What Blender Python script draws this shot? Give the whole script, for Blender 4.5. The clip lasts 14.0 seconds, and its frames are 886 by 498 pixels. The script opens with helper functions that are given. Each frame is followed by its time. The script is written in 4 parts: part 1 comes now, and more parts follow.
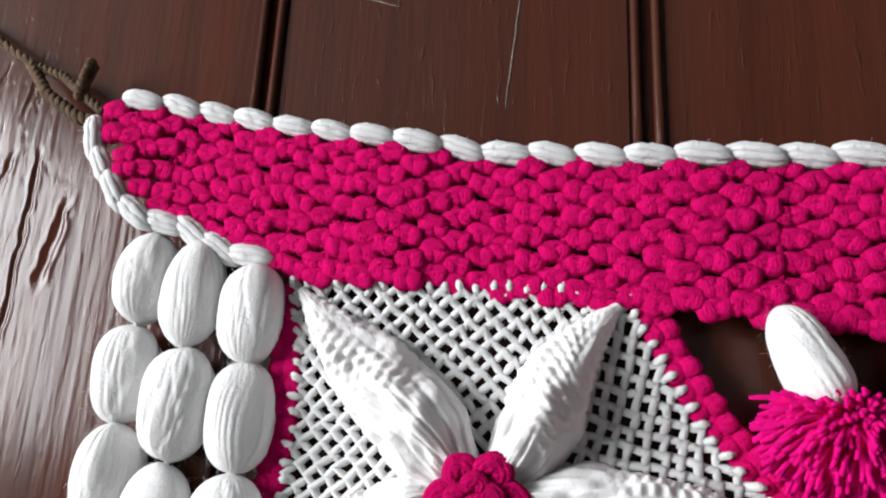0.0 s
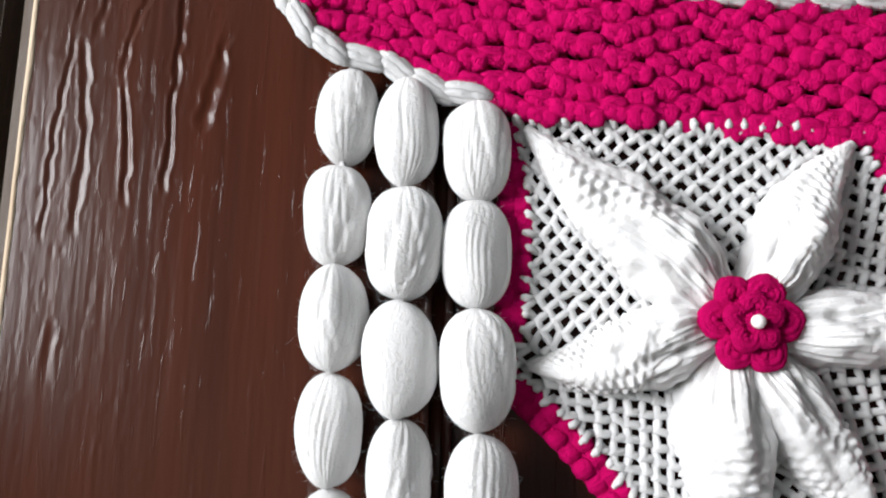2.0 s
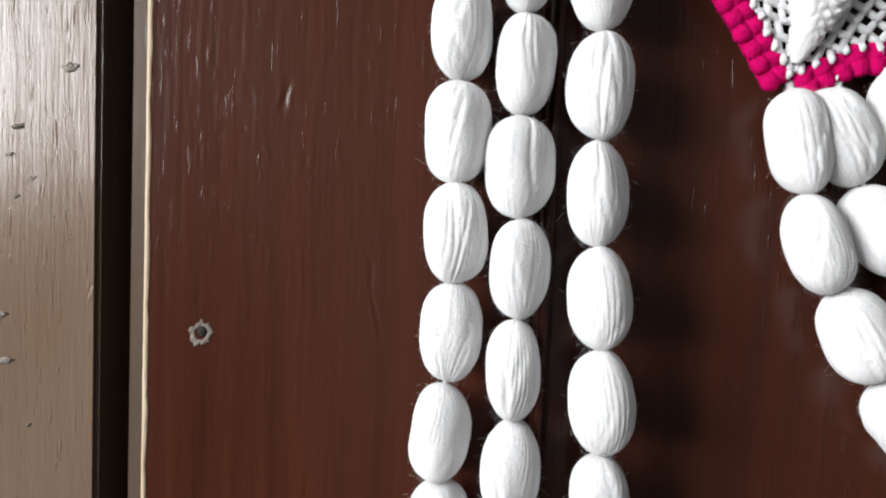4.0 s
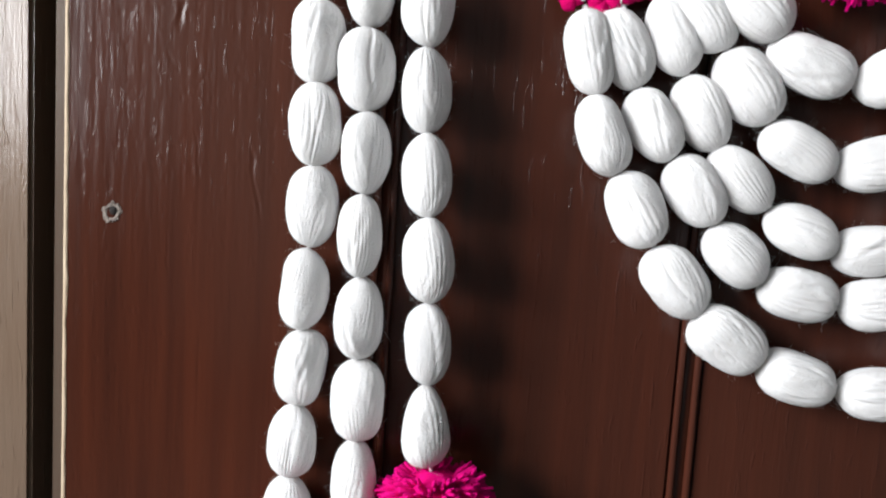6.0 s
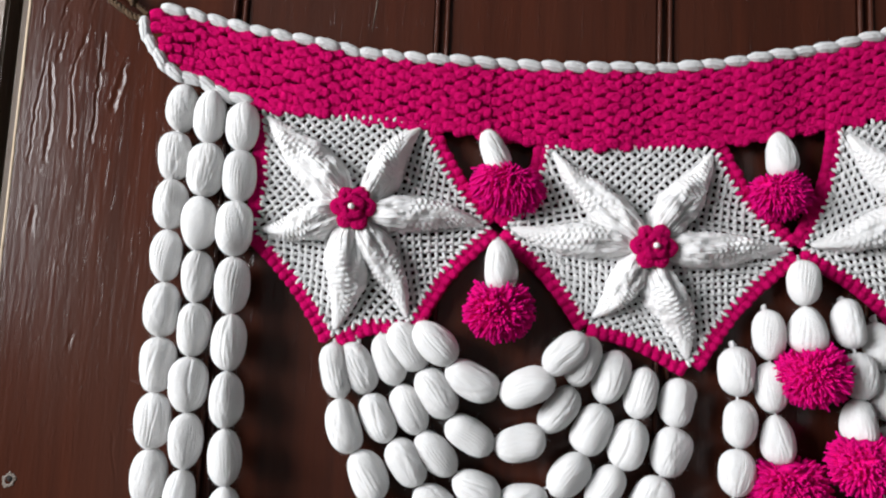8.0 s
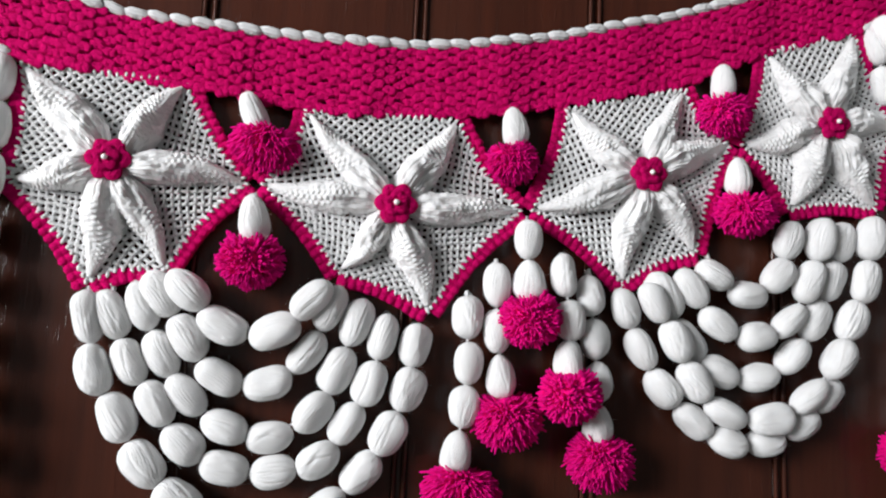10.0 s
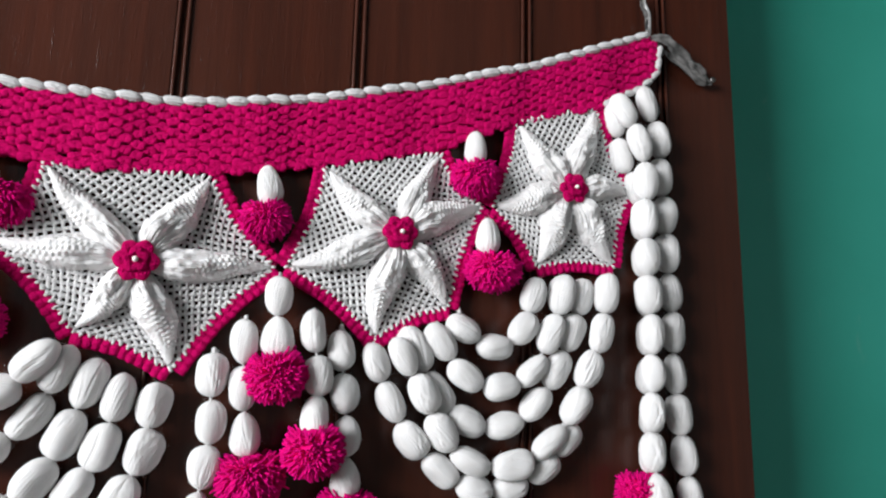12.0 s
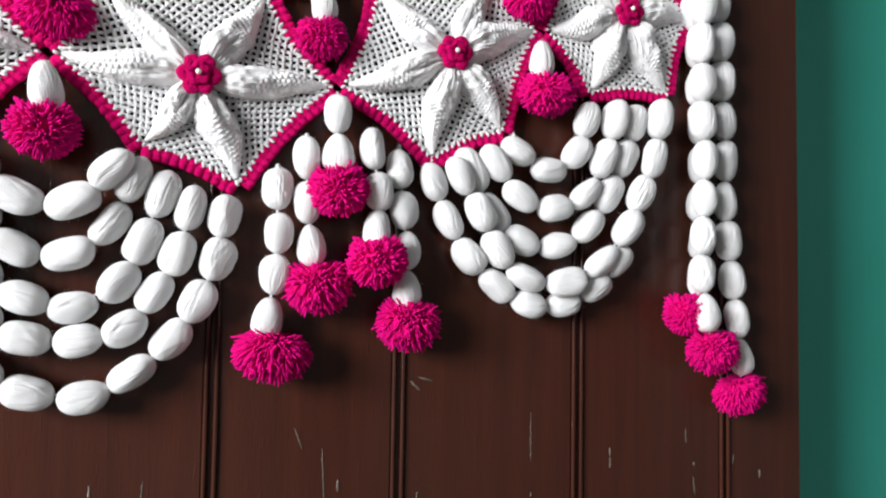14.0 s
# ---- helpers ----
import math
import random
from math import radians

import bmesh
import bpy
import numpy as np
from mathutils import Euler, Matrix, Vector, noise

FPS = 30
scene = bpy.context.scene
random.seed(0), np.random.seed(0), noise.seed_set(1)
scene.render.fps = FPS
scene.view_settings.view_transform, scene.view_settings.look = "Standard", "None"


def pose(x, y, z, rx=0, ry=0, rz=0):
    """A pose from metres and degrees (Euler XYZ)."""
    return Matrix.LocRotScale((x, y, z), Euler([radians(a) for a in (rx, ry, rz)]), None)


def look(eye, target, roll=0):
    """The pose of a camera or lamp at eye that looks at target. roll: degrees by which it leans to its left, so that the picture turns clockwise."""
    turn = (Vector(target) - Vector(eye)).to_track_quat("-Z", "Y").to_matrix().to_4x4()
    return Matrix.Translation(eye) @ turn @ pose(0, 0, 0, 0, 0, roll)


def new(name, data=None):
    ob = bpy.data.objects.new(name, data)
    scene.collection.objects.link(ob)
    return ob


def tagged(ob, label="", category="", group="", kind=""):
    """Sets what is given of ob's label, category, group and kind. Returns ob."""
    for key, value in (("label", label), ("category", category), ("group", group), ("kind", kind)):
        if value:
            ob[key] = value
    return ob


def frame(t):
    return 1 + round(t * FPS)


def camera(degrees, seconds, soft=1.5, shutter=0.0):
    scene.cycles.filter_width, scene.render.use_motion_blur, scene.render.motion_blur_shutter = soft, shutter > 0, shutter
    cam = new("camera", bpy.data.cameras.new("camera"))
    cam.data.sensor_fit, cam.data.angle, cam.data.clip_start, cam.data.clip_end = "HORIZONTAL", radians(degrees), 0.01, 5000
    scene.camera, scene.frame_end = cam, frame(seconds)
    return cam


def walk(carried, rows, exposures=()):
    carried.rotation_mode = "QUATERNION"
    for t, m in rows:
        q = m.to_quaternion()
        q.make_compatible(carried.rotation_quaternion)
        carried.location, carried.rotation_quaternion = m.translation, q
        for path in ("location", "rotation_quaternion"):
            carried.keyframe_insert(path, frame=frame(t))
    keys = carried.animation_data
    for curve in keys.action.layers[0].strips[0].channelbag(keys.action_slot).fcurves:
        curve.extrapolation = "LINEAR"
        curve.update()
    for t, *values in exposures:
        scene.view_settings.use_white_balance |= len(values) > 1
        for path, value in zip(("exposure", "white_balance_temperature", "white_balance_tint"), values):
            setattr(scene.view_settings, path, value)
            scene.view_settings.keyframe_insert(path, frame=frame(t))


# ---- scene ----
cam = camera(65.48, 14.0, soft=2.1)
PATH = [
    (0.0, look((0.0377, -0.2703, 1.6279), (-0.1521, 0.6790, 1.8787), 2.67)),
    (0.5, look((0.0060, -0.2660, 1.6382), (-0.1650, 0.6899, 1.8771), 1.41)),
    (1.0, look((-0.0258, -0.2646, 1.6399), (-0.1739, 0.6951, 1.8788), 1.18)),
    (1.5, look((-0.0709, -0.2710, 1.6204), (-0.1634, 0.7058, 1.8136), 1.23)),
    (2.0, look((-0.0891, -0.2752, 1.5916), (-0.1390, 0.7126, 1.7389), 1.36)),
    (2.5, look((-0.1061, -0.2786, 1.5612), (-0.1529, 0.7156, 1.6576), 1.30)),
    (3.0, look((-0.1206, -0.2816, 1.5187), (-0.1755, 0.7160, 1.5615), 2.20)),
    (3.5, look((-0.1220, -0.2983, 1.4836), (-0.1950, 0.6991, 1.4799), 2.16)),
    (4.0, look((-0.1245, -0.3089, 1.4493), (-0.1960, 0.6857, 1.3741), 2.72)),
    (4.2, look((-0.1267, -0.3099, 1.4244), (-0.1842, 0.6859, 1.3521), 3.17)),
    (6.3, look((-0.0244, -0.4136, 1.4086), (-0.0716, 0.5806, 1.3112), 3.77)),
    (6.5, look((-0.0053, -0.4549, 1.4408), (-0.0466, 0.5414, 1.3652), 4.10)),
    (6.7, look((0.0067, -0.4977, 1.4602), (-0.0470, 0.4990, 1.3991), 3.95)),
    (7.0, look((0.0199, -0.5395, 1.4779), (-0.0581, 0.4571, 1.4489), 3.21)),
    (7.5, look((0.0423, -0.5578, 1.5028), (-0.0093, 0.4387, 1.5698), 2.47)),
    (8.0, look((0.0840, -0.5566, 1.5173), (0.0692, 0.4373, 1.6267), 2.59)),
    (8.2, look((0.0803, -0.5570, 1.5160), (0.1344, 0.4351, 1.6296), 3.30)),
    (10.3, look((0.2214, -0.6104, 1.4774), (0.3898, 0.3679, 1.5982), 2.41)),
    (10.5, look((0.2359, -0.6141, 1.4781), (0.4310, 0.3585, 1.6046), 2.31)),
    (11.0, look((0.2654, -0.6355, 1.4847), (0.5114, 0.3243, 1.6199), 2.23)),
    (11.5, look((0.2877, -0.6442, 1.4896), (0.5654, 0.3032, 1.6488), 1.80)),
    (12.0, look((0.3012, -0.6466, 1.4945), (0.6096, 0.2870, 1.6769), 1.27)),
    (12.5, look((0.3207, -0.6355, 1.4798), (0.6490, 0.2960, 1.6363), 0.72)),
    (13.0, look((0.3420, -0.6296, 1.4498), (0.6845, 0.3058, 1.5378), 1.12)),
    (13.5, look((0.3369, -0.6244, 1.4224), (0.6815, 0.3135, 1.4603), 0.95)),
    (14.0, look((0.2742, -0.6383, 1.4137), (0.5564, 0.3200, 1.4598), 0.88)),
]
walk(cam, PATH, [(0.0, 0.0), (1.0, -0.08), (2.0, -0.08), (2.6, -0.28), (3.5, -0.18), (4.2, -0.03), (6.3, 0.05), (7.0, -0.05), (8.0, -0.2), (10.3, -0.12), (11.0, -0.05), (12.3, 0.0), (13.2, 0.36), (13.6, 0.38), (14.0, 0.26)])


# ---------- light ----------
world = bpy.data.worlds.new("world")
scene.world = world
world.use_nodes = True
wn = world.node_tree.nodes
sky = wn.new("ShaderNodeTexSky")
sky.sky_type, sky.sun_disc = "NISHITA", False
sky.sun_elevation, sky.sun_rotation = radians(40), radians(-55)
wn["Background"].inputs["Strength"].default_value = 0.10
world.node_tree.links.new(sky.outputs["Color"], wn["Background"].inputs["Color"])


def area(name, at, target, size_x, size_y, watts, colour):
    lamp = bpy.data.lights.new(name, "AREA")
    lamp.shape, lamp.size, lamp.size_y, lamp.energy, lamp.color = "RECTANGLE", size_x, size_y, watts, colour
    ob = new(name, lamp)
    ob.matrix_world = look(at, target)
    return ob


area("window_daylight", (-2.14, -1.60, 2.08), (0.0, -1.60, 2.02), 1.75, 1.15, 195.0, (0.965, 0.975, 1.0))

# ---------- materials ----------


def material(name, rough=0.6, metal=0.0, spec=0.5):
    m = bpy.data.materials.new(name)
    m.use_nodes = True
    b = m.node_tree.nodes["Principled BSDF"]
    b.inputs["Roughness"].default_value = rough
    b.inputs["Metallic"].default_value = metal
    b.inputs["Specular IOR Level"].default_value = spec
    return m, m.node_tree.nodes, m.node_tree.links, b


def coords(n, l, kind, scale):
    c = n.new("ShaderNodeTexCoord")
    m = n.new("ShaderNodeMapping")
    m.inputs["Scale"].default_value = scale
    l.new(c.outputs[kind], m.inputs["Vector"])
    return m.outputs["Vector"]


def noise_tex(n, l, vec, scale, detail=4.0, rough=0.55, distortion=0.0):
    t = n.new("ShaderNodeTexNoise")
    t.inputs["Scale"].default_value, t.inputs["Detail"].default_value = scale, detail
    t.inputs["Roughness"].default_value, t.inputs["Distortion"].default_value = rough, distortion
    l.new(vec, t.inputs["Vector"])
    return t.outputs["Fac"]


def ramp(n, l, fac, stops):
    r = n.new("ShaderNodeValToRGB")
    e = r.color_ramp.elements
    while len(e) < len(stops):
        e.new(0.5)
    for k, (p, c) in zip(e, stops):
        k.position, k.color = p, (*c, 1) if len(c) == 3 else c
    l.new(fac, r.inputs["Fac"])
    return r.outputs["Color"]


def grey(v):
    return (v, v, v)


def mix(n, l, fac, a, b, blend="MIX"):
    m = n.new("ShaderNodeMix")
    m.data_type, m.blend_type = "RGBA", blend
    for k, v in ((0, fac), (6, a), (7, b)):
        if hasattr(v, "links"):
            l.new(v, m.inputs[k])
        else:
            m.inputs[k].default_value = v if k == 0 else (*v, 1)
    return m.outputs[2]


def bump(n, l, b, heights):
    """heights: pairs of a height socket and its depth in metres, laid one over another."""
    last = None
    for h, depth in heights:
        k = n.new("ShaderNodeBump")
        k.inputs["Strength"].default_value, k.inputs["Distance"].default_value = 1.0, depth
        l.new(h, k.inputs["Height"])
        if last:
            l.new(last, k.inputs["Normal"])
        last = k.outputs["Normal"]
    l.new(last, b.inputs["Normal"])


def yarn(name, colour, dark, strand_depth=0.0008, sheen=0.25, tuft_depth=0.00035, deep=0.0):
    m, n, l, b = material(name, 1.0, 0.0, 0.04)
    lay = coords(n, l, "UV", (24, 2.2, 1))
    strands = noise_tex(n, l, lay, 1.0, 3.0, 0.6, 0.6)
    ob = coords(n, l, "Object", (1, 1, 1))
    fluff = noise_tex(n, l, ob, 1100.0, 3.0, 0.75)
    tuft = noise_tex(n, l, ob, 330.0, 3.0, 0.65, 0.8)
    big = noise_tex(n, l, ob, 60.0, 3.0, 0.6)
    info = n.new("ShaderNodeObjectInfo")
    # low strands take the dark tone: crevice shade mixed into the yarn colour
    c = mix(n, l, strands, dark, colour)
    c = mix(n, l, ramp(n, l, big, [(0.35, grey(0.0)), (0.7, grey(0.35))]), c, dark)
    tone = ramp(n, l, info.outputs["Random"], [(0.0, grey(0.9)), (1.0, grey(1.0))])
    c = mix(n, l, 1.0, c, tone, "MULTIPLY")
    l.new(c, b.inputs["Base Color"])
    b.inputs["Sheen Weight"].default_value = sheen
    b.inputs["Sheen Roughness"].default_value = 0.6
    b.inputs["Sheen Tint"].default_value = (*colour, 1)
    # light soaks a little way into the loose yarn
    b.inputs["Subsurface Weight"].default_value = deep
    b.inputs["Subsurface Radius"].default_value = (1.0, 0.95, 0.9)
    b.inputs["Subsurface Scale"].default_value = 0.006
    bump(n, l, b, [(strands, strand_depth), (tuft, tuft_depth), (fluff, 0.0004)])
    return m


WHITE = yarn("white_yarn", (0.80, 0.795, 0.79), (0.71, 0.70, 0.695), 0.0003, 0.2, 0.0006, 0.35)
PINK = yarn("magenta_yarn", (0.72, 0.0045, 0.155), (0.48, 0.0025, 0.090), 0.0010, 0.12, 0.0007)
PINK_POM = yarn("magenta_pompom_yarn", (0.88, 0.006, 0.235), (0.70, 0.003, 0.17), 0.0004, 0.3, 0.00035, 0.2)


def varnish(name, base, red, dull, rough, coarse, spec=0.2):
    """Old brown door paint: streaks along the boards, drips and pits under the gloss."""
    m, n, l, b = material(name, rough, 0.0, spec)
    streak = noise_tex(n, l, coords(n, l, "Object", (60, 20, 3)), 1.0, 6.0, 0.6, 0.3)
    cloud = noise_tex(n, l, coords(n, l, "Object", (5, 5, 2.2)), 1.0, 3.0, 0.5)
    fine = noise_tex(n, l, coords(n, l, "Object", (420, 200, 26)), 1.0, 4.0, 0.65)
    pits = noise_tex(n, l, coords(n, l, "Object", (300, 300, 42)), 1.0, 3.0, 0.6, 0.4)
    c = mix(n, l, ramp(n, l, streak, [(0.3, grey(0.0)), (0.72, grey(1.0))]), base, red)
    c = mix(n, l, ramp(n, l, cloud, [(0.42, grey(0.0)), (0.75, grey(0.8))]), c, dull)
    l.new(c, b.inputs["Base Color"])
    l.new(ramp(n, l, cloud, [(0.2, grey(rough - 0.06)), (0.8, grey(rough + 0.16))]), b.inputs["Roughness"])
    drops = ramp(n, l, pits, [(0.60, grey(0.0)), (0.72, grey(1.0))])
    bump(n, l, b, [(streak, 0.0006 * coarse), (fine, 0.0004 * coarse), (drops, 0.0004 * coarse)])
    return m


DOOR_PAINT = varnish("dark_brown_door_paint", (0.034, 0.0104, 0.0064), (0.066, 0.0170, 0.0090), (0.050, 0.0180, 0.0116), 0.16, 0.5, 0.32)
STILE_PAINT = varnish("rough_brown_door_paint", (0.038, 0.0116, 0.0070), (0.066, 0.0175, 0.0090), (0.056, 0.0236, 0.0160), 0.16, 0.22, 0.17)
JAMB_PAINT = varnish("worn_brown_jamb_paint", (0.135, 0.086, 0.056), (0.165, 0.110, 0.074), (0.185, 0.155, 0.13), 0.22, 0.8, 0.42)


LIP_PAINT = varnish("dull_brown_lip_paint", (0.050, 0.030, 0.021), (0.066, 0.040, 0.028), (0.072, 0.050, 0.038), 0.35, 0.5, 0.3)


def plain(name, a, b_, rough, scale, depth=0.0004, stretch=(1, 1, 1), spec=0.5, metal=0.0):
    m, n, l, b = material(name, rough, metal, spec)
    one = noise_tex(n, l, coords(n, l, "Object", tuple(scale * s for s in stretch)), 1.0, 5.0, 0.6)
    two = noise_tex(n, l, coords(n, l, "Object", tuple(scale * 7 * s for s in stretch)), 1.0, 4.0, 0.6)
    c = mix(n, l, ramp(n, l, one, [(0.3, grey(0.0)), (0.7, grey(1.0))]), a, b_)
    l.new(c, b.inputs["Base Color"])
    bump(n, l, b, [(one, depth * 2), (two, depth)])
    return m


BARE = plain("bare_wood", (0.62, 0.50, 0.36), (0.42, 0.30, 0.19), 0.7, 60, 0.0006, (1, 1, 0.2))
FLAKE = plain("flaked_pale_paint", (0.30, 0.25, 0.21), (0.11, 0.085, 0.07), 0.4, 320, 0.0007)
SCAR = plain("pale_paint_scar", (0.155, 0.115, 0.09), (0.07, 0.06, 0.045), 0.25, 150, 0.0005)
# near black stands in for the shade inside holes and the door gap
RECESS_SHADE = plain("dark_recess_shade", (0.006, 0.004, 0.003), (0.012, 0.008, 0.006), 0.9, 200)
JUTE = plain("jute_twine", (0.17, 0.095, 0.045), (0.06, 0.034, 0.018), 0.9, 300, 0.0008)
PLASTIC = plain("crumpled_grey_plastic", (0.20, 0.195, 0.19), (0.06, 0.058, 0.056), 0.16, 60, 0.0004)
STEEL = plain("dull_steel", (0.35, 0.34, 0.33), (0.22, 0.21, 0.2), 0.4, 200, 0.0001, (1, 1, 1), 0.5, 1.0)
PEARL = plain("white_pearl", (0.85, 0.82, 0.80), (0.78, 0.74, 0.72), 0.25, 90, 0.0)
LOG = plain("split_firewood", (0.30, 0.20, 0.11), (0.12, 0.075, 0.045), 0.85, 30, 0.002, (0.2, 1, 1))
PLASTER = plain("dull_grey_plaster", (0.16, 0.16, 0.16), (0.12, 0.12, 0.12), 0.9, 4, 0.0008)
FLOOR = plain("cement_floor", (0.14, 0.13, 0.12), (0.10, 0.095, 0.085), 0.8, 5, 0.0006)


def green_paint():
    m, n, l, b = material("green_wall_paint", 0.42)
    one = noise_tex(n, l, coords(n, l, "Object", (3, 3, 3)), 1.0, 4.0, 0.5)
    scuff = noise_tex(n, l, coords(n, l, "Object", (14, 14, 9)), 1.0, 5.0, 0.65, 0.8)
    rough = noise_tex(n, l, coords(n, l, "Object", (260, 260, 260)), 1.0, 4.0, 0.6)
    c = mix(n, l, ramp(n, l, one, [(0.3, grey(0.0)), (0.7, grey(1.0))]), (0.034, 0.42, 0.31), (0.048, 0.48, 0.37))
    c = mix(n, l, ramp(n, l, scuff, [(0.64, grey(0.0)), (0.76, grey(0.4))]), c, (0.22, 0.50, 0.42))
    l.new(c, b.inputs["Base Color"])
    bump(n, l, b, [(one, 0.002), (rough, 0.0004)])
    return m


GREEN = green_paint()

# ---------- mesh building ----------
rng = np.random.default_rng(7)


class Build:
    """Gathers swept and lofted pieces into one mesh."""

    def __init__(self):
        self.v, self.f, self.uv, self.count = [], [], [], 0

    def grid(self, p, caps=False, closed=True):
        p = np.asarray(p, float)
        n, m = p.shape[:2]
        base = self.count
        self.v.append(p.reshape(-1, 3))
        u = np.abs(2 * np.arange(m) / m - 1) if closed else np.arange(m) / max(m - 1, 1)
        uv = np.stack(np.broadcast_arrays(u[None], (np.arange(n) / max(n - 1, 1))[:, None]), -1)
        self.uv.append(uv.reshape(-1, 2))
        for i in range(n - 1):
            for j in range(m if closed else m - 1):
                k = (j + 1) % m
                self.f.append((base + i * m + j, base + i * m + k, base + (i + 1) * m + k, base + (i + 1) * m + j))
        if caps:
            self.f.append(tuple(base + j for j in range(m))[::-1])
            self.f.append(tuple(base + (n - 1) * m + j for j in range(m)))
        self.count += n * m
        return self

    def tube(self, path, radius, sides=6, flat=1.0, loop=False):
        path = np.asarray(path, float)
        if loop:
            path = np.vstack([path, path[:1]])
        n = len(path)
        radius = np.broadcast_to(radius, n)
        t = np.gradient(path, axis=0)
        if loop:
            t[0] = t[-1] = path[1] - path[-2]
        t /= np.linalg.norm(t, axis=1, keepdims=True) + 1e-12
        side = np.cross(t, (0.0, 1.0, 0.0))
        weak = np.linalg.norm(side, axis=1) < 0.15
        side[weak] = np.cross(t[weak], (1.0, 0.0, 0.0))
        side /= np.linalg.norm(side, axis=1, keepdims=True)
        up = np.cross(side, t)
        a = np.arange(sides) / sides * 2 * np.pi
        ring = np.cos(a)[None, :, None] * side[:, None] + flat * np.sin(a)[None, :, None] * up[:, None]
        return self.grid(path[:, None] + radius[:, None, None] * ring, caps=not loop)

    def blob(self, at, axes, rings=6, sides=8, rough=0.0, square=1.0):
        """A soft lump: axes are three half-axis vectors, the poles lie on the first."""
        a = np.arange(sides) / sides * 2 * np.pi
        s = np.linspace(-0.97, 0.97, rings)
        r = (1 - np.abs(s) ** (2 / square)) ** (square / 2)
        x, y, z = (np.asarray(k, float) for k in axes)
        p = s[:, None, None] * x + r[:, None, None] * (np.sign(np.cos(a))[None, :, None] * np.abs(np.cos(a))[None, :, None] ** square * y + np.sign(np.sin(a))[None, :, None] * np.abs(np.sin(a))[None, :, None] ** square * z)
        if rough:
            p = p * (1 + rng.normal(0, rough, p.shape[:2]))[..., None]
        return self.grid(np.asarray(at) + p, caps=True)

    def box(self, lo, hi):
        (a, b, c), (d, e, f) = lo, hi
        return self.grid([[(a, b, c), (d, b, c), (d, e, c), (a, e, c)], [(a, b, f), (d, b, f), (d, e, f), (a, e, f)]], caps=True)

    def mesh(self, name, mat, smooth=True):
        me = bpy.data.meshes.new(name)
        me.from_pydata(np.vstack(self.v).tolist(), [], self.f)
        layer = me.uv_layers.new(name="UVMap")
        index = np.empty(len(me.loops), int)
        me.loops.foreach_get("vertex_index", index)
        layer.data.foreach_set("uv", np.vstack(self.uv)[index].ravel())
        me.polygons.foreach_set("use_smooth", [smooth] * len(me.polygons))
        me.materials.append(mat)
        me.update()
        return me


def part(name, mesh, parent=None, label="", m=None):
    ob = new(name, mesh)
    if parent:
        ob.parent = parent
    if m is not None:
        ob.matrix_basis = m
    if label:
        ob["label"] = label
    return ob


def empty(name, at, label, category, group="", kind=""):
    ob = new(name)
    ob.location = at
    ob.empty_display_size = 0.02
    return tagged(ob, label, category, group, kind)


def edged_box(name, lo, hi, mat, bevel=0.002, parent=None, label=""):
    """A board with softened edges."""
    bm = bmesh.new()
    bmesh.ops.create_cube(bm, size=1)
    lo, hi = Vector(lo), Vector(hi)
    for v in bm.verts:
        v.co = Vector([(lo[i] + hi[i]) / 2 + v.co[i] * (hi[i] - lo[i]) for i in range(3)])
    if bevel:
        bmesh.ops.bevel(bm, geom=bm.edges[:], offset=bevel, segments=2, affect="EDGES")
    me = bpy.data.meshes.new(name)
    bm.to_mesh(me)
    bm.free()
    me.materials.append(mat)
    return part(name, me, parent, label)


# ---------- the large structure ----------
DOOR_LEFT, DOOR_RIGHT, DOOR_FOOT, DOOR_HEAD = -0.287, 0.886, 0.03, 2.25
JOINTS = (-0.104, 0.067, 0.2535, 0.4205, 0.6065, 0.7835)
door = empty("door_1", (0.3, 0.0, DOOR_FOOT), "closed dark brown painted wooden door of upright boards", "door", kind="structure")
door_inverse = Matrix.Translation((-0.3, 0.0, -DOOR_FOOT))


def on_door(ob):
    ob.parent = door
    ob.matrix_parent_inverse = door_inverse
    return ob


edges = [DOOR_LEFT + 0.0025, *JOINTS, DOOR_RIGHT]
for i, (a, b) in enumerate(zip(edges, edges[1:])):
    lo = a + (0.0055 if i else 0.0)
    hi = b - (0.0055 if i < len(edges) - 2 else 0.0)
    mat = STILE_PAINT if i == 0 else DOOR_PAINT
    front = 0.0042 if i == 0 else 0.0
    on_door(edged_box("plank", (lo, front, DOOR_FOOT), (hi, 0.052, DOOR_HEAD), mat, 0.0022))
for x in JOINTS:
    bead = Build()
    zs = np.linspace(DOOR_FOOT, DOOR_HEAD, 90)
    for off in (-0.0044, 0.0042):
        w = np.array([noise.noise((x * 50, off * 900, z * 30)) for z in zs])
        bead.tube(np.stack([x + off + 0.0003 * w, -0.0009 + 0.0003 * w, zs], -1), 0.0021 + 0.0003 * w, 10)
    bead.box((x - 0.0054, 0.0010, DOOR_FOOT), (x + 0.0060, 0.02, DOOR_HEAD))
    on_door(part("joint_moulding", bead.mesh("joint_moulding", DOOR_PAINT, True)))
on_door(edged_box("backing_board", (DOOR_LEFT + 0.02, 0.030, DOOR_FOOT + 0.01), (DOOR_RIGHT - 0.01, 0.050, DOOR_HEAD - 0.01), DOOR_PAINT, 0))

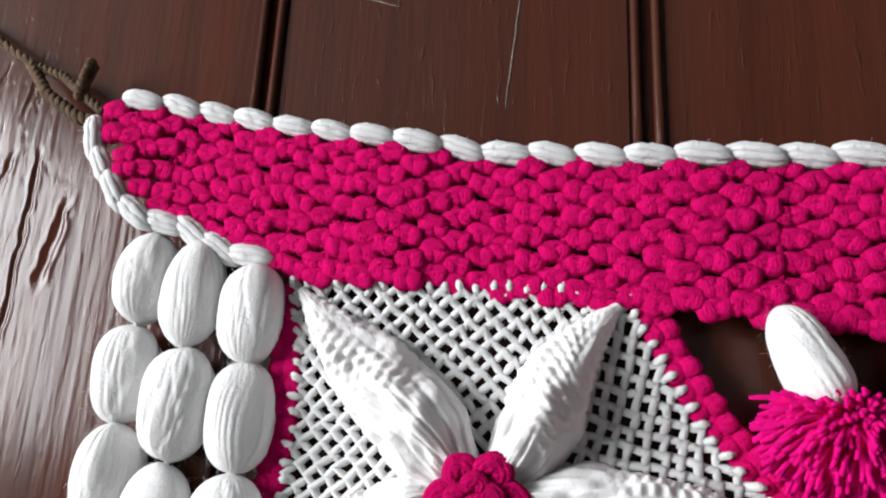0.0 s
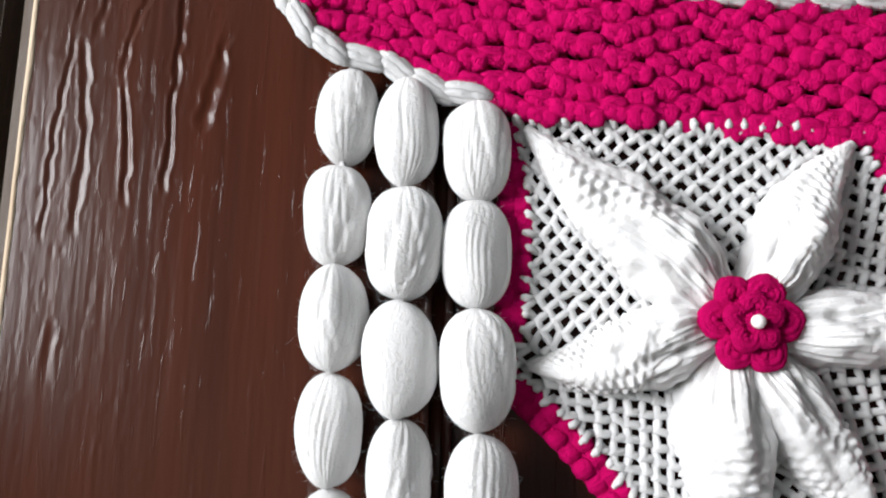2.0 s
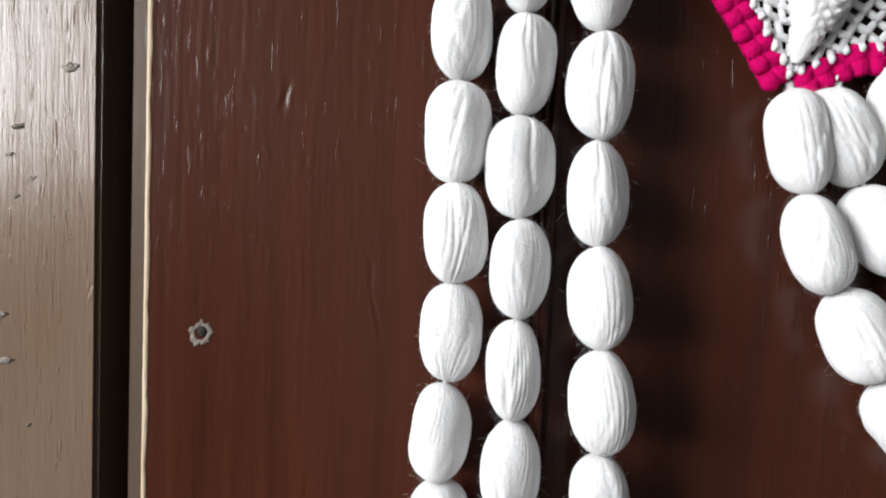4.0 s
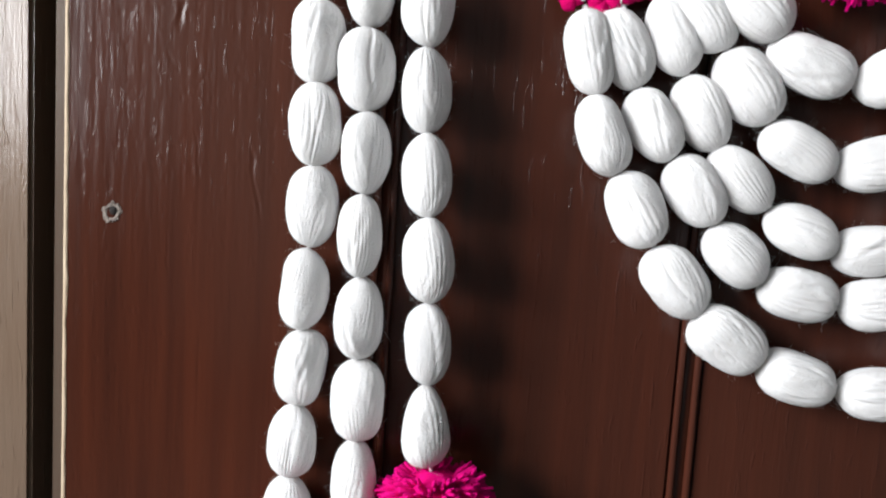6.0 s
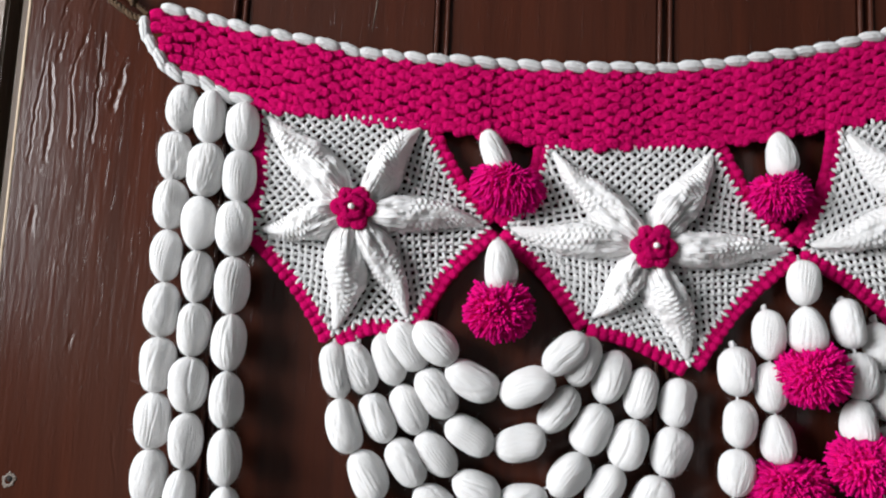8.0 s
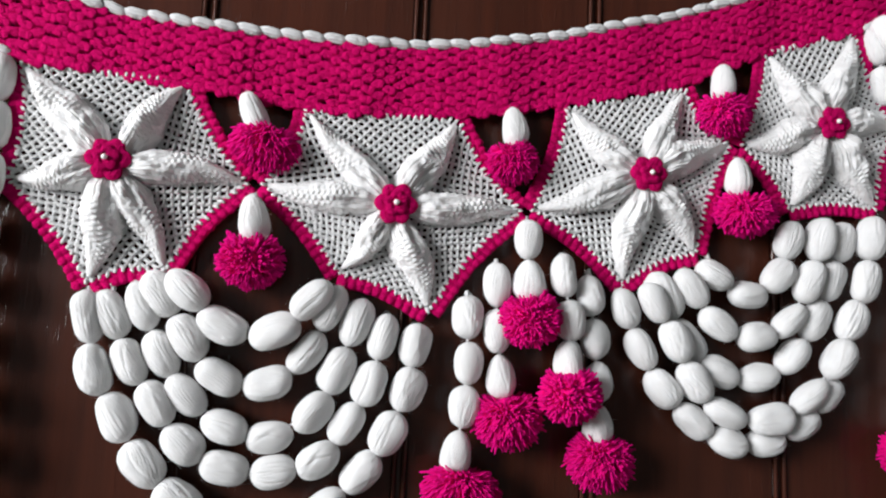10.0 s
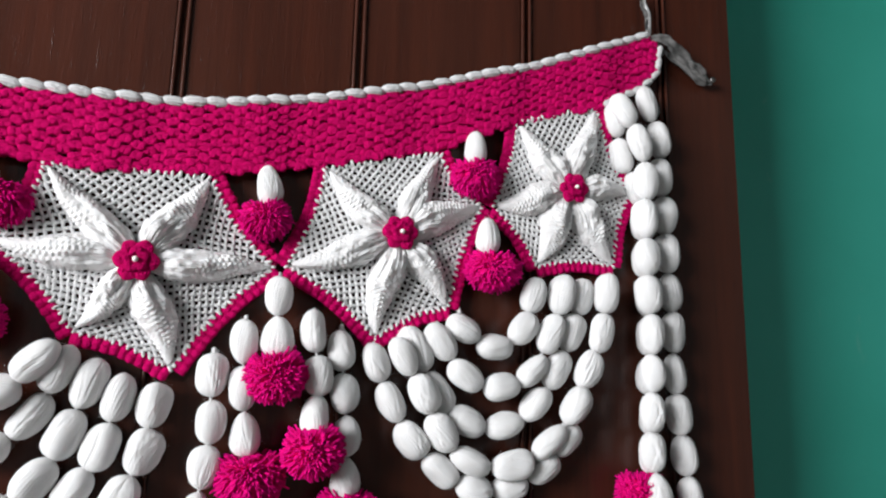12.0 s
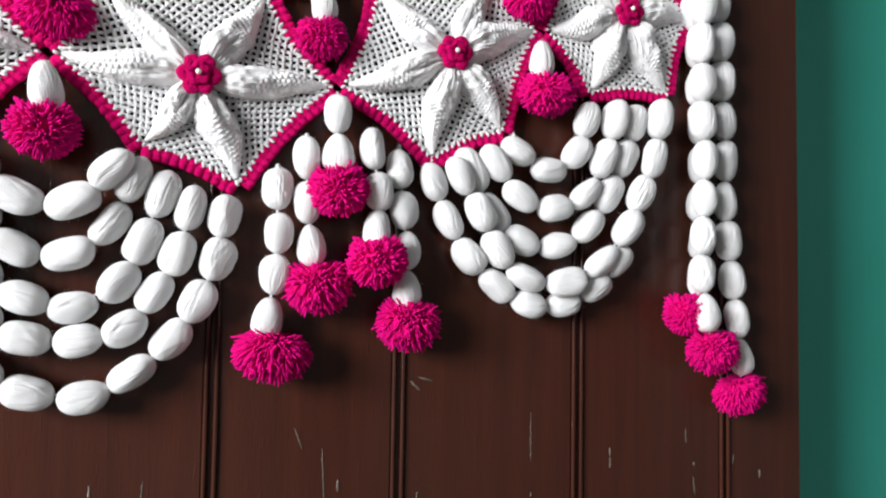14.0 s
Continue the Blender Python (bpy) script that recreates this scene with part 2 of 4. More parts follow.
# worn bare arris on the hinge side, uneven
arris = Build()
zs = np.linspace(DOOR_FOOT, DOOR_HEAD, 260)
wob = np.array([noise.noise((0.0, 0.0, z * 40)) + 0.5 * noise.noise((3.0, 0.0, z * 160)) for z in zs])
arris.tube(np.stack([DOOR_LEFT + 0.0022 + 0.0006 * wob, 0.0012 + 0.0003 * wob, zs], -1), 0.0019 + 0.0006 * wob, 6)
on_door(part("worn_edge", arris.mesh("worn_edge", BARE), label="chipped edge of bare pale wood"))

# the weathered face of the hinge-side board: gouges along the grain, brushed ridges and pits
GOUGES = (
    ([(-0.241, 1.703), (-0.238, 1.679), (-0.237, 1.648)], 0.0013, 0.0013), ([(-0.218, 1.752), (-0.219, 1.714), (-0.220, 1.682), (-0.2205, 1.653)], 0.0013, 0.0013),
    ([(-0.198, 1.726), (-0.202, 1.702), (-0.207, 1.679)], 0.0022, 0.0014), ([(-0.232, 1.752), (-0.241, 1.720), (-0.243, 1.701)], 0.0014, 0.0010),
    ([(-0.251, 1.752), (-0.257, 1.720)], 0.0013, 0.0009), ([(-0.264, 1.726), (-0.268, 1.706), (-0.270, 1.677), (-0.2705, 1.632)], 0.0011, 0.0009),
    ([(-0.261, 1.724), (-0.256, 1.681), (-0.257, 1.659), (-0.257, 1.635)], 0.0015, 0.0009), ([(-0.262, 1.750), (-0.266, 1.728)], 0.0012, 0.0009),
    ([(-0.263, 1.602), (-0.262, 1.574)], 0.0015, 0.0006), ([(-0.2205, 1.500), (-0.2225, 1.482)], 0.0016, 0.0009), ([(-0.181, 1.424), (-0.174, 1.380)], 0.0009, 0.0005),
    ([(-0.212, 1.432), (-0.209, 1.402)], 0.0006, 0.0004), ([(-0.226, 1.375), (-0.225, 1.345)], 0.0006, 0.0004), ([(-0.246, 1.800), (-0.258, 1.755)], 0.0012, 0.0009),
    ([(-0.226, 1.805), (-0.233, 1.765)], 0.0011, 0.0008), ([(-0.207, 1.318), (-0.206, 1.286)], 0.0007, 0.0004), ([(-0.271, 1.79), (-0.273, 1.75)], 0.0010, 0.0008),
)


def lattice(xs, zs, cell_x, cell_z, seed):
    """Smooth random heights over a plane, -1 to 1, with cells of the given size."""
    r = np.random.default_rng(seed)
    g = r.uniform(-1, 1, (int(np.ptp(xs) / cell_x) + 4, int(np.ptp(zs) / cell_z) + 4))
    u, w = (xs - xs.min()) / cell_x, (zs - zs.min()) / cell_z
    i, k = u.astype(int), w.astype(int)
    a, b = u - i, w - k
    a, b = (a * a * (3 - 2 * a))[:, None], (b * b * (3 - 2 * b))[None]
    p = lambda di, dk: g[np.ix_(i + di, k + dk)]
    return (p(0, 0) * (1 - a) + p(1, 0) * a) * (1 - b) + (p(0, 1) * (1 - a) + p(1, 1) * a) * b


def weathered_face(x0, x1, z0, z1):
    xs, zs = np.linspace(x0, x1, 250), np.linspace(z0, z1, 520)
    wear = np.clip(0.5 + 0.9 * lattice(xs, zs, 0.05, 0.16, 1), 0, 1) * np.clip((-0.125 - xs) / 0.10, 0.25, 1)[:, None]
    y = 0.00005 * lattice(xs, zs, 0.0026, 0.050, 2) + 0.00004 * lattice(xs, zs, 0.0015, 0.016, 3)
    ridge = lattice(xs, zs, 0.0030, 0.030, 4)
    y += 0.00025 * wear * np.clip(ridge - 0.5, 0, 1)
    pit = lattice(xs, zs, 0.0016, 0.0034, 5)
    y += 0.0012 * wear * np.clip(pit - 0.70, 0, 1) - 0.0006 * np.clip(lattice(xs, zs, 0.0017, 0.005, 6) - 0.74, 0, 1)
    wob = lattice(np.array([0.0, 0.001]), zs, 0.01, 0.006, 7)[0]
    for k, (line, wide, deep) in enumerate(GOUGES):
        p = np.array(line)[::-1]
        inside = np.clip((zs - p[0, 1]) / 0.008, 0, 1) * np.clip((p[-1, 1] - zs) / 0.008, 0, 1)
        mid = np.interp(zs, p[:, 1], p[:, 0]) + 0.0009 * np.roll(wob, 37 * k)
        d = (xs[:, None] - mid[None]) / (wide * (1 + 0.35 * np.roll(wob, 91 * k)))[None]
        y += inside[None] * 0.55 * deep * (np.exp(-d * d) - 0.35 * np.exp(-((np.abs(d) - 1.7) ** 2) * 3))
    grid = np.stack(np.broadcast_arrays(xs[:, None], y, zs[None]), -1)
    b = Build().grid(grid[:, ::-1], closed=False)
    return b.mesh("weathered_face", STILE_PAINT)


# the board's front between its knocked edges, and the plain runs above and below
face = weathered_face(DOOR_LEFT + 0.0028, JOINTS[0] - 0.0056, 1.16, 1.96)
on_door(part("weathered_face", face, label="gouged dark brown painted board face"))
for z0, z1 in ((DOOR_FOOT, 1.159), (1.961, DOOR_HEAD)):
    on_door(edged_box("board_face", (DOOR_LEFT + 0.0028, 0.0, z0), (JOINTS[0] - 0.0056, 0.0040, z1), STILE_PAINT, 0.001))

# knocked-back lip that the door shuts with, left of its worn edge
lip = Build()
lip.grid([[(DOOR_LEFT + 0.003, 0.0010, z), (DOOR_LEFT - 0.0125, 0.0130, z), (DOOR_LEFT - 0.0125, 0.044, z), (DOOR_LEFT + 0.003, 0.044, z)] for z in (DOOR_FOOT, DOOR_HEAD)], caps=True)
on_door(part("door_lip", lip.mesh("door_lip", LIP_PAINT, False), label="worn brown bevelled lip of the door"))

# flaked spots on the boards
for x, z, long_, lean, wide in (
    (0.437, 1.314, 0.014, -50.0, 0.0016), (0.447, 1.320, 0.016, -75.0, 0.0012), (0.352, 1.235, 0.05, -3.0, 0.0008), (0.329, 1.27, 0.022, -20.0, 0.0009),
    (0.556, 1.26, 0.05, 0.0, 0.0006), (0.735, 1.253, 0.016, 0.0, 0.0009), (0.745, 1.20, 0.02, -6.0, 0.0009), (0.278, 1.19, 0.014, 20.0, 0.0010), (0.44, 1.21, 0.01, 10.0, 0.001),
    (0.795, 1.225, 0.012, 10.0, 0.0009), (-0.055, 1.82, 0.03, -70.0, 0.0005), (0.012, 1.80, 0.08, 6.0, 0.0005), (0.16, 1.19, 0.03, 4.0, 0.0007), (0.20, 1.23, 0.02, 4.0, 0.0007),
):
    s = np.linspace(-0.5, 0.5, 16)
    wig = np.array([noise.noise((x * 90, z * 50, k * 9)) for k in s])
    p = np.stack([x + s * long_ * math.sin(radians(lean)) + 0.0008 * wig, np.full(16, -0.0001), z + s * long_ * math.cos(radians(lean))], -1)
    on_door(part("paint_scar", Build().tube(p, wide * (1 - (2 * s) ** 4) * (0.7 + 0.6 * np.abs(wig)) + 0.0001, 6, 0.5).mesh("paint_scar", SCAR)))

# paint flaked off the joint edges and plank faces low on the door
flake = np.random.default_rng(77)
for i in range(46):
    low = i >= 30
    x = flake.choice(JOINTS[1:]) + flake.choice((-0.0050, 0.0048)) if not low else flake.uniform(0.05, 0.86)
    z = flake.uniform(1.08, 1.36) if not low else flake.uniform(1.08, 1.26)
    long_ = flake.uniform(0.006, 0.034) if not low else flake.uniform(0.004, 0.014)
    wide = flake.uniform(0.0006, 0.0012)
    s = np.linspace(-0.5, 0.5, 12)
    wig = np.array([noise.noise((x * 90, z * 50, k * 9)) for k in s])
    p = np.stack([x + 0.0006 * wig, np.full(12, -0.0003 if low else -0.0018), z + s * long_], -1)
    on_door(part("paint_flake", Build().tube(p, wide * (1 - (2 * s) ** 4) * (0.7 + 0.6 * np.abs(wig)) + 0.0001, 6, 0.5).mesh("paint_flake", FLAKE)))

# an old screw hole with its paint chipped away
ring = Build()
a = np.arange(48) / 48 * 2 * np.pi
chip = 1 + 0.16 * np.sin(2 * a + 0.9) + 0.09 * np.sin(5 * a) + 0.08 * np.sin(9 * a + 1) + 0.06 * np.sin(17 * a) + rng.normal(0, 0.05, 48)
rings = [[(-0.2583 + 0.0050 * k * (c * k + 1 - k) * math.cos(t), y, 1.3805 + 0.0064 * k * (c * k + 1 - k) * math.sin(t)) for t, c in zip(a, chip)] for k, y in ((1.0, 0.0), (0.93, -0.0006), (0.55, -0.0003), (0.40, 0.001))]
ring.grid(rings)
on_door(part("chipped_rim", ring.mesh("chipped_rim", FLAKE)))
# both holes are low blobs on the face, their inner shade painted near black
pit = Build().blob((-0.2572, 0.0002, 1.3815), ((0, 0.0014, 0), (0.0026, 0, 0), (0, 0, 0.0027)), 7, 18, 0.04)
on_door(part("screw_hole", pit.mesh("screw_hole", RECESS_SHADE)))
pit = Build().blob((0.792, 0.0002, 1.262), ((0, 0.001, 0), (0.0018, 0, 0), (0, 0, 0.0024)), 5, 12)
on_door(part("nail_hole", pit.mesh("nail_hole", RECESS_SHADE)))

jamb = tagged(edged_box("door_jamb", (-0.397, 0.043, 0.0), (-0.334, 0.14, DOOR_HEAD), JAMB_PAINT, 0.0025), "worn brown painted wooden door jamb with chips", "door jamb", kind="structure")
# pale spots are paint chips; near-black ones are holes with shade as colour
for x, z, r, kind in ((-0.350, 1.508, 0.0034, FLAKE), (-0.379, 1.476, 0.0026, SCAR), (-0.393, 1.409, 0.0028, FLAKE), (-0.390, 1.374, 0.0034, FLAKE), (-0.387, 1.349, 0.0034, FLAKE), (-0.359, 1.654, 0.0030, RECESS_SHADE),
                      (-0.384, 1.461, 0.0019, FLAKE), (-0.371, 1.449, 0.0014, FLAKE), (-0.373, 1.314, 0.0014, SCAR), (-0.380, 1.439, 0.0016, FLAKE), (-0.353, 1.650, 0.0014, RECESS_SHADE), (-0.344, 1.574, 0.0012, SCAR)):
    b = Build().blob((x, 0.0429, z), ((0, 0.0005, 0), (r * 1.3, 0, 0.0005), (0, 0, r * 0.6)), 5, 11, 0.22)
    part("jamb_chip_or_hole", b.mesh("jamb_chip_or_hole", kind), jamb)
zs = np.linspace(1.26, 1.43, 60)
wob = np.array([noise.noise((5.0, 0.0, z * 22)) for z in zs])
part("drying_crack", Build().tube(np.stack([-0.357 - 0.020 * (zs - 1.3) + 0.0016 * wob, np.full(60, 0.0431), zs], -1), 0.0001 + 0.0005 * np.abs(wob), 5, 0.5).mesh("drying_crack", SCAR), jamb, "dark crack along the grain")

# sheet closing the hinge-side gap, with the gap's shade as its colour
tagged(edged_box("rebate_shade_sheet", (-0.3335, 0.080, 0.0), (-0.2845, 0.100, DOOR_HEAD), RECESS_SHADE, 0), "rebate sheet coloured near black for the hinge gap's shade", "door frame", kind="structure")
tagged(edged_box("wall_right", (0.5, 0.225, 0.0), (2.6, 0.36, 3.05), GREEN, 0), "green painted wall beside the door", "wall", kind="structure")
tagged(edged_box("wall_above", (-0.397, 0.085, DOOR_HEAD + 0.004), (DOOR_RIGHT - 0.022, 0.222, 3.05), GREEN, 0), "green painted wall above the door", "wall", kind="structure")
# hidden filler, added so that no light leaks through behind the door
tagged(edged_box("light_block_behind_door", (-0.283, 0.104, 0.0), (DOOR_RIGHT - 0.03, 0.222, DOOR_HEAD), PLASTER, 0), "unseen block added behind the door to stop light leaks", "wall", kind="structure")
tagged(edged_box("wall_left", (-2.2, 0.085, 0.0), (-0.80, 0.22, 3.05), GREEN, 0), "green painted wall past the store opening", "wall", kind="structure")
tagged(edged_box("store_lintel", (-0.798, 0.085, 2.1), (-0.399, 0.22, 3.05), GREEN, 0), "green wall over the store opening", "wall", kind="structure")
for name, lo, hi in (("store_back", (-0.95, 0.95, 0.0), (-0.2, 1.0, 3.0)), ("store_side_wall", (-1.0, 0.225, 0.0), (-0.955, 1.0, 3.0)), ("store_inner_wall", (-0.30, 0.225, 0.0), (-0.25, 0.945, 3.0))):
    tagged(edged_box(name, lo, hi, PLASTER, 0), "dim plaster of the store behind the jamb", "wall", kind="structure")
# unseen shell, added to limit and bounce the window's light
tagged(edged_box("floor", (-2.4, -3.6, -0.1), (2.8, 1.1, 0.0), FLOOR, 0), "unseen cement floor added to close the room", "floor", kind="structure")
tagged(edged_box("ceiling", (-2.4, -3.6, 3.05), (2.8, 1.1, 3.15), PLASTER, 0), "unseen plaster ceiling added to close the room", "ceiling", kind="structure")
tagged(edged_box("unseen_wall_back", (-2.4, -3.7, 0.0), (2.8, -3.605, 3.05), PLASTER, 0), "unseen plaster wall added to hold in light", "wall", kind="structure")
tagged(edged_box("unseen_wall_east", (2.605, -3.6, 0.0), (2.75, 1.1, 3.05), PLASTER, 0), "unseen plaster wall added to hold in light", "wall", kind="structure")
# window wall on the daylight side: four pieces round the opening
for name, lo, hi in (("wall_west_low", (-2.35, -3.6, 0.0), (-2.205, 1.1, 1.45)), ("wall_west_high", (-2.35, -3.6, 2.70), (-2.205, 1.1, 3.05)),
                     ("wall_west_near", (-2.35, -3.6, 1.453), (-2.205, -2.55, 2.697)), ("wall_west_far", (-2.35, -0.7, 1.453), (-2.205, 1.1, 2.697))):
    tagged(edged_box(name, lo, hi, PLASTER, 0), "unseen plaster wall added to hold in light round a window opening", "wall", kind="structure")

# firewood stacked in the store behind the jamb
for i in range(26):
    z = 1.02 + 0.043 * i + rng.uniform(-0.006, 0.006)
    r = rng.uniform(0.016, 0.024)
    s = np.linspace(0, 1, 9)
    y = 0.40 + rng.uniform(-0.04, 0.06)
    p = np.stack([-0.82 + 0.50 * s, y + 0.02 * np.sin(5 * s + i), z + 0.012 * np.sin(3 * s + 2 * i)], -1)
    log = part("split_log", Build().tube(p, r * (1 + 0.12 * np.sin(9 * s + i)), 7).mesh("split_log", LOG, False))
    tagged(log, "rough split firewood log on a stack", "log", "stacked firewood")
tagged(edged_box("log_rack", (-0.86, 0.30, 0.0), (-0.31, 0.58, 1.0), LOG, 0.01), "rough wooden rack under stacked firewood", "rack")

# ---------- yarn beads, pompoms ----------
BEAD_LONG, BEAD_WIDE = 0.0430, 0.0129


def bead_mesh(seed, fat=1.0, flare=0.0):
    """A skein of yarn tied at both ends: bundles of strands laid over a barrel, some slipping across others."""
    r = np.random.default_rng(seed)
    b = Build()
    n, m = 27, 192
    s = np.sin(np.linspace(-1, 1, n) * np.pi / 2 * 0.985)
    th = np.arange(m) / m * 2 * np.pi
    S, TH = np.meshgrid(s, th, indexing="ij")
    power = r.uniform(2.15, 3.0)
    prof = np.maximum((1 - np.abs(s) ** power) ** r.uniform(0.44, 0.52), 0.12)
    prof = prof * (1 + r.uniform(-0.07, 0.07) * s) * (1 - flare * s)
    # about thirty strands from knot to knot, drifting apart and together
    twist, sway, fan = r.uniform(-0.35, 0.35), r.uniform(-0.25, 0.25), r.uniform(-0.45, 0.45)
    turn = TH + twist * S + sway * S**2 + fan * S * np.sin(TH + r.uniform(0, 6)) + 0.10 * np.sin(2 * TH + 2.2 * S + r.uniform(0, 6))
    fine = np.abs(np.sin(15 * turn + 1.3 * np.sin(3 * turn + r.uniform(0, 6)))) ** 0.8 - 0.6
    fine *= 0.75 + 0.5 * np.sin(4 * turn + 2 * S + r.uniform(0, 6))
    rad = 1 + 0.055 * np.sin(2 * TH + r.uniform(0, 6)) + 0.045 * np.sin(3 * TH + 1.5 * S + r.uniform(0, 6)) + 0.03 * np.sin(TH + 2.5 * S + r.uniform(0, 6))
    # grooves between bundles, each slanting its own way
    for k in range(11):
        at, slant, bend = r.uniform(0, 2 * np.pi), r.normal(0, 0.55), r.normal(0, 0.35)
        wide = r.uniform(0.05, 0.13)
        d = (TH - at - slant * S - bend * S**2 + np.pi) % (2 * np.pi) - np.pi
        reach = 1 / (1 + np.exp((r.choice((-1, 1)) * S - r.uniform(0.1, 0.9)) * 7))
        rad -= r.uniform(0.012, 0.040) * np.exp(-(d / wide) ** 2) * reach
        rad += 0.02 * np.exp(-((d - 2.2 * wide) / (1.4 * wide)) ** 2) * reach
    rad = BEAD_WIDE * fat * prof[:, None] * rad + 0.00042 * fine * prof[:, None]
    bend = 0.0013 * r.uniform(-1, 1)
    p = np.stack([rad * np.cos(TH) + bend * S**2, rad * np.sin(TH), S * BEAD_LONG / 2 * (1 + 0.02 * np.sin(TH + seed))], -1)
    b.grid(p, caps=True)
    # stray fibres
    for k in range(300):
        i, j = r.integers(1, n - 1), r.integers(0, m)
        o = p[i, j]
        d = np.array([np.cos(th[j]), np.sin(th[j]), r.normal(0, 0.8)])
        side = np.cross(d, r.normal(0, 1, 3))
        ln = r.uniform(0.0008, 0.0030)
        b.tube([o - 0.0003 * d, o + d * ln * 0.4 + side * ln * 0.15, o + d * ln * 0.6 + side * ln * 0.6], 0.00003, 3)
    return b.mesh("yarn_bead", WHITE)


BEADS = [bead_mesh(k, f) for k, f in enumerate((1.0, 1.05, 0.95, 1.0, 1.06, 0.97, 1.03, 0.94, 1.02, 0.98, 1.04, 0.96, 1.0, 1.02))]
# the last bead over a pompom is splayed by it
BELLS = [bead_mesh(k, 1.0, 0.2) for k in range(30, 34)]


def pom_mesh(seed, rx, ry, rz, count, skirt):
    """Cut yarn ends bursting from a knot; skirt: how far they hang rather than stand."""
    r = np.random.default_rng(seed)
    b = Build()
    b.blob((0, 0, 0), ((0, 0, rz * 0.72), (rx * 0.72, 0, 0), (0, ry * 0.72, 0)), 9, 14, 0.05)
    k = 0
    while k < count:
        d = r.normal(0, 1, 3)
        d /= np.linalg.norm(d)
        if d[2] > 0.80:
            continue
        k += 1
        ln = r.uniform(0.86, 1.06) * (1.1 if r.random() < 0.06 else 1.0)
        e = np.array([d[0] * rx, d[1] * ry, d[2] * rz]) * ln
        root = np.array([0, 0, rz * 0.75 * skirt])
        knee = root + (e - root) * 0.55 + np.array([d[0] * rx, d[1] * ry, 0]) * 0.30 * skirt + r.normal(0, 0.0009, 3)
        t = np.linspace(0.25 if skirt else 0.5, 1, 5)[:, None]
        path = (1 - t) ** 2 * root + 2 * t * (1 - t) * knee + t**2 * e
        b.tube(path + r.normal(0, 0.0003, (5, 3)), np.array([0.0010, 0.0011, 0.0011, 0.00105, 0.0008]), 5)
    return b.mesh("pompom", PINK_POM)


POMS = [pom_mesh(1, 0.0310, 0.022, 0.0240, 900, 0.35), pom_mesh(2, 0.0275, 0.023, 0.0250, 900, 0.0), pom_mesh(3, 0.0335, 0.021, 0.0245, 880, 0.7), pom_mesh(4, 0.0300, 0.022, 0.0265, 900, 0.35)]


def strand(label, group, points, lean=(0.0, -1.0), pom=None, pom_kind=0, tie=None, depth=-0.022, size=1.0, pom_size=1.0):
    """Beads threaded through the points (x, z), or (x, z, y); pom: where its pompom hangs."""
    pts = np.array([(p[0], p[2] if len(p) > 2 else depth, p[1]) for p in points], float)
    top = empty("bead_strand", pts[0], label, "bead strand", group)
    inv = Matrix.Translation(-Vector(pts[0]))
    n = len(pts)
    tang = np.gradient(pts, axis=0) if n > 1 else np.array([(lean[0], 0.0, lean[1])])
    gaps = np.linalg.norm(np.diff(pts, axis=0), axis=1) if n > 1 else np.array([BEAD_LONG])
    chain = []
    for i, (p, t) in enumerate(zip(pts, tang)):
        t = Vector(t).normalized()
        room = (gaps[max(i - 1, 0)] + gaps[min(i, n - 2)]) / 2 if n > 1 else BEAD_LONG
        stretch = min(max(room / BEAD_LONG, 0.86), 1.12) * size * rng.uniform(0.985, 1.02)
        q = t.to_track_quat("-Z", "Y")
        turn = q.to_matrix().to_4x4() @ Matrix.Rotation(rng.uniform(0, 6.28), 4, "Z")
        off = Vector((rng.normal(0, 0.0007), rng.normal(0, 0.001), 0))
        wide = size * rng.uniform(0.94, 1.07) * (0.93 if i == 0 and n > 6 else 1.0)
        m = inv @ Matrix.Translation(Vector(p) + off) @ turn @ Matrix.Diagonal((wide, wide, stretch, 1))
        kinds = BELLS if pom is not None and i == n - 1 else BEADS
        part("yarn_bead", kinds[rng.integers(0, len(kinds))], top, m=m)
        chain.append(p)
    if pom is not None:
        pp = np.array((pom[0], pom[2] if len(pom) > 2 else depth - 0.004, pom[1]))
        m = inv @ Matrix.Translation(pp) @ Matrix.Rotation(rng.uniform(-0.2, 0.2), 4, "Y") @ Matrix.Rotation(rng.choice((0.0, math.pi)), 4, "Z") @ Matrix.Scale(pom_size, 4)
        part("pompom", POMS[pom_kind], top, "fluffy magenta yarn pompom", m)
        chain.append(pp)
    if tie is not None:
        knot = np.array((tie[0], tie[2] if len(tie) > 2 else -0.010, tie[1])) - pts[0]
        chain.insert(0, pts[0] + knot * min(1.0, 0.0232 * size / np.linalg.norm(knot)))
    chain = np.array(chain) - pts[0]
    if len(chain) > 1:
        line = Build().tube(chain, 0.0011, 6)
        if tie is not None:
            # the knotted loop by which the strand hangs
            a, b = chain[0], chain[1]
            cap = a + (b - a) * max(0.0, 1 - 0.019 / (np.linalg.norm(b - a) + 1e-6))
            line.tube([a + (0, 0, 0.003), (a + cap) / 2 + (0.0008, -0.001, 0), cap], (0.0019, 0.0015, 0.0028), 8)
            for k in range(4):
                d = rng.normal(0, 1, 3)
                line.blob(a + d * 0.0013, (d * 0.0010 + (0.0018, 0, 0), (0, 0.0017, 0), (0, 0, 0.0017)), 6, 8, 0.06)
        part("thread", line.mesh("thread", WHITE), top, "white yarn loop and thread")
    return top


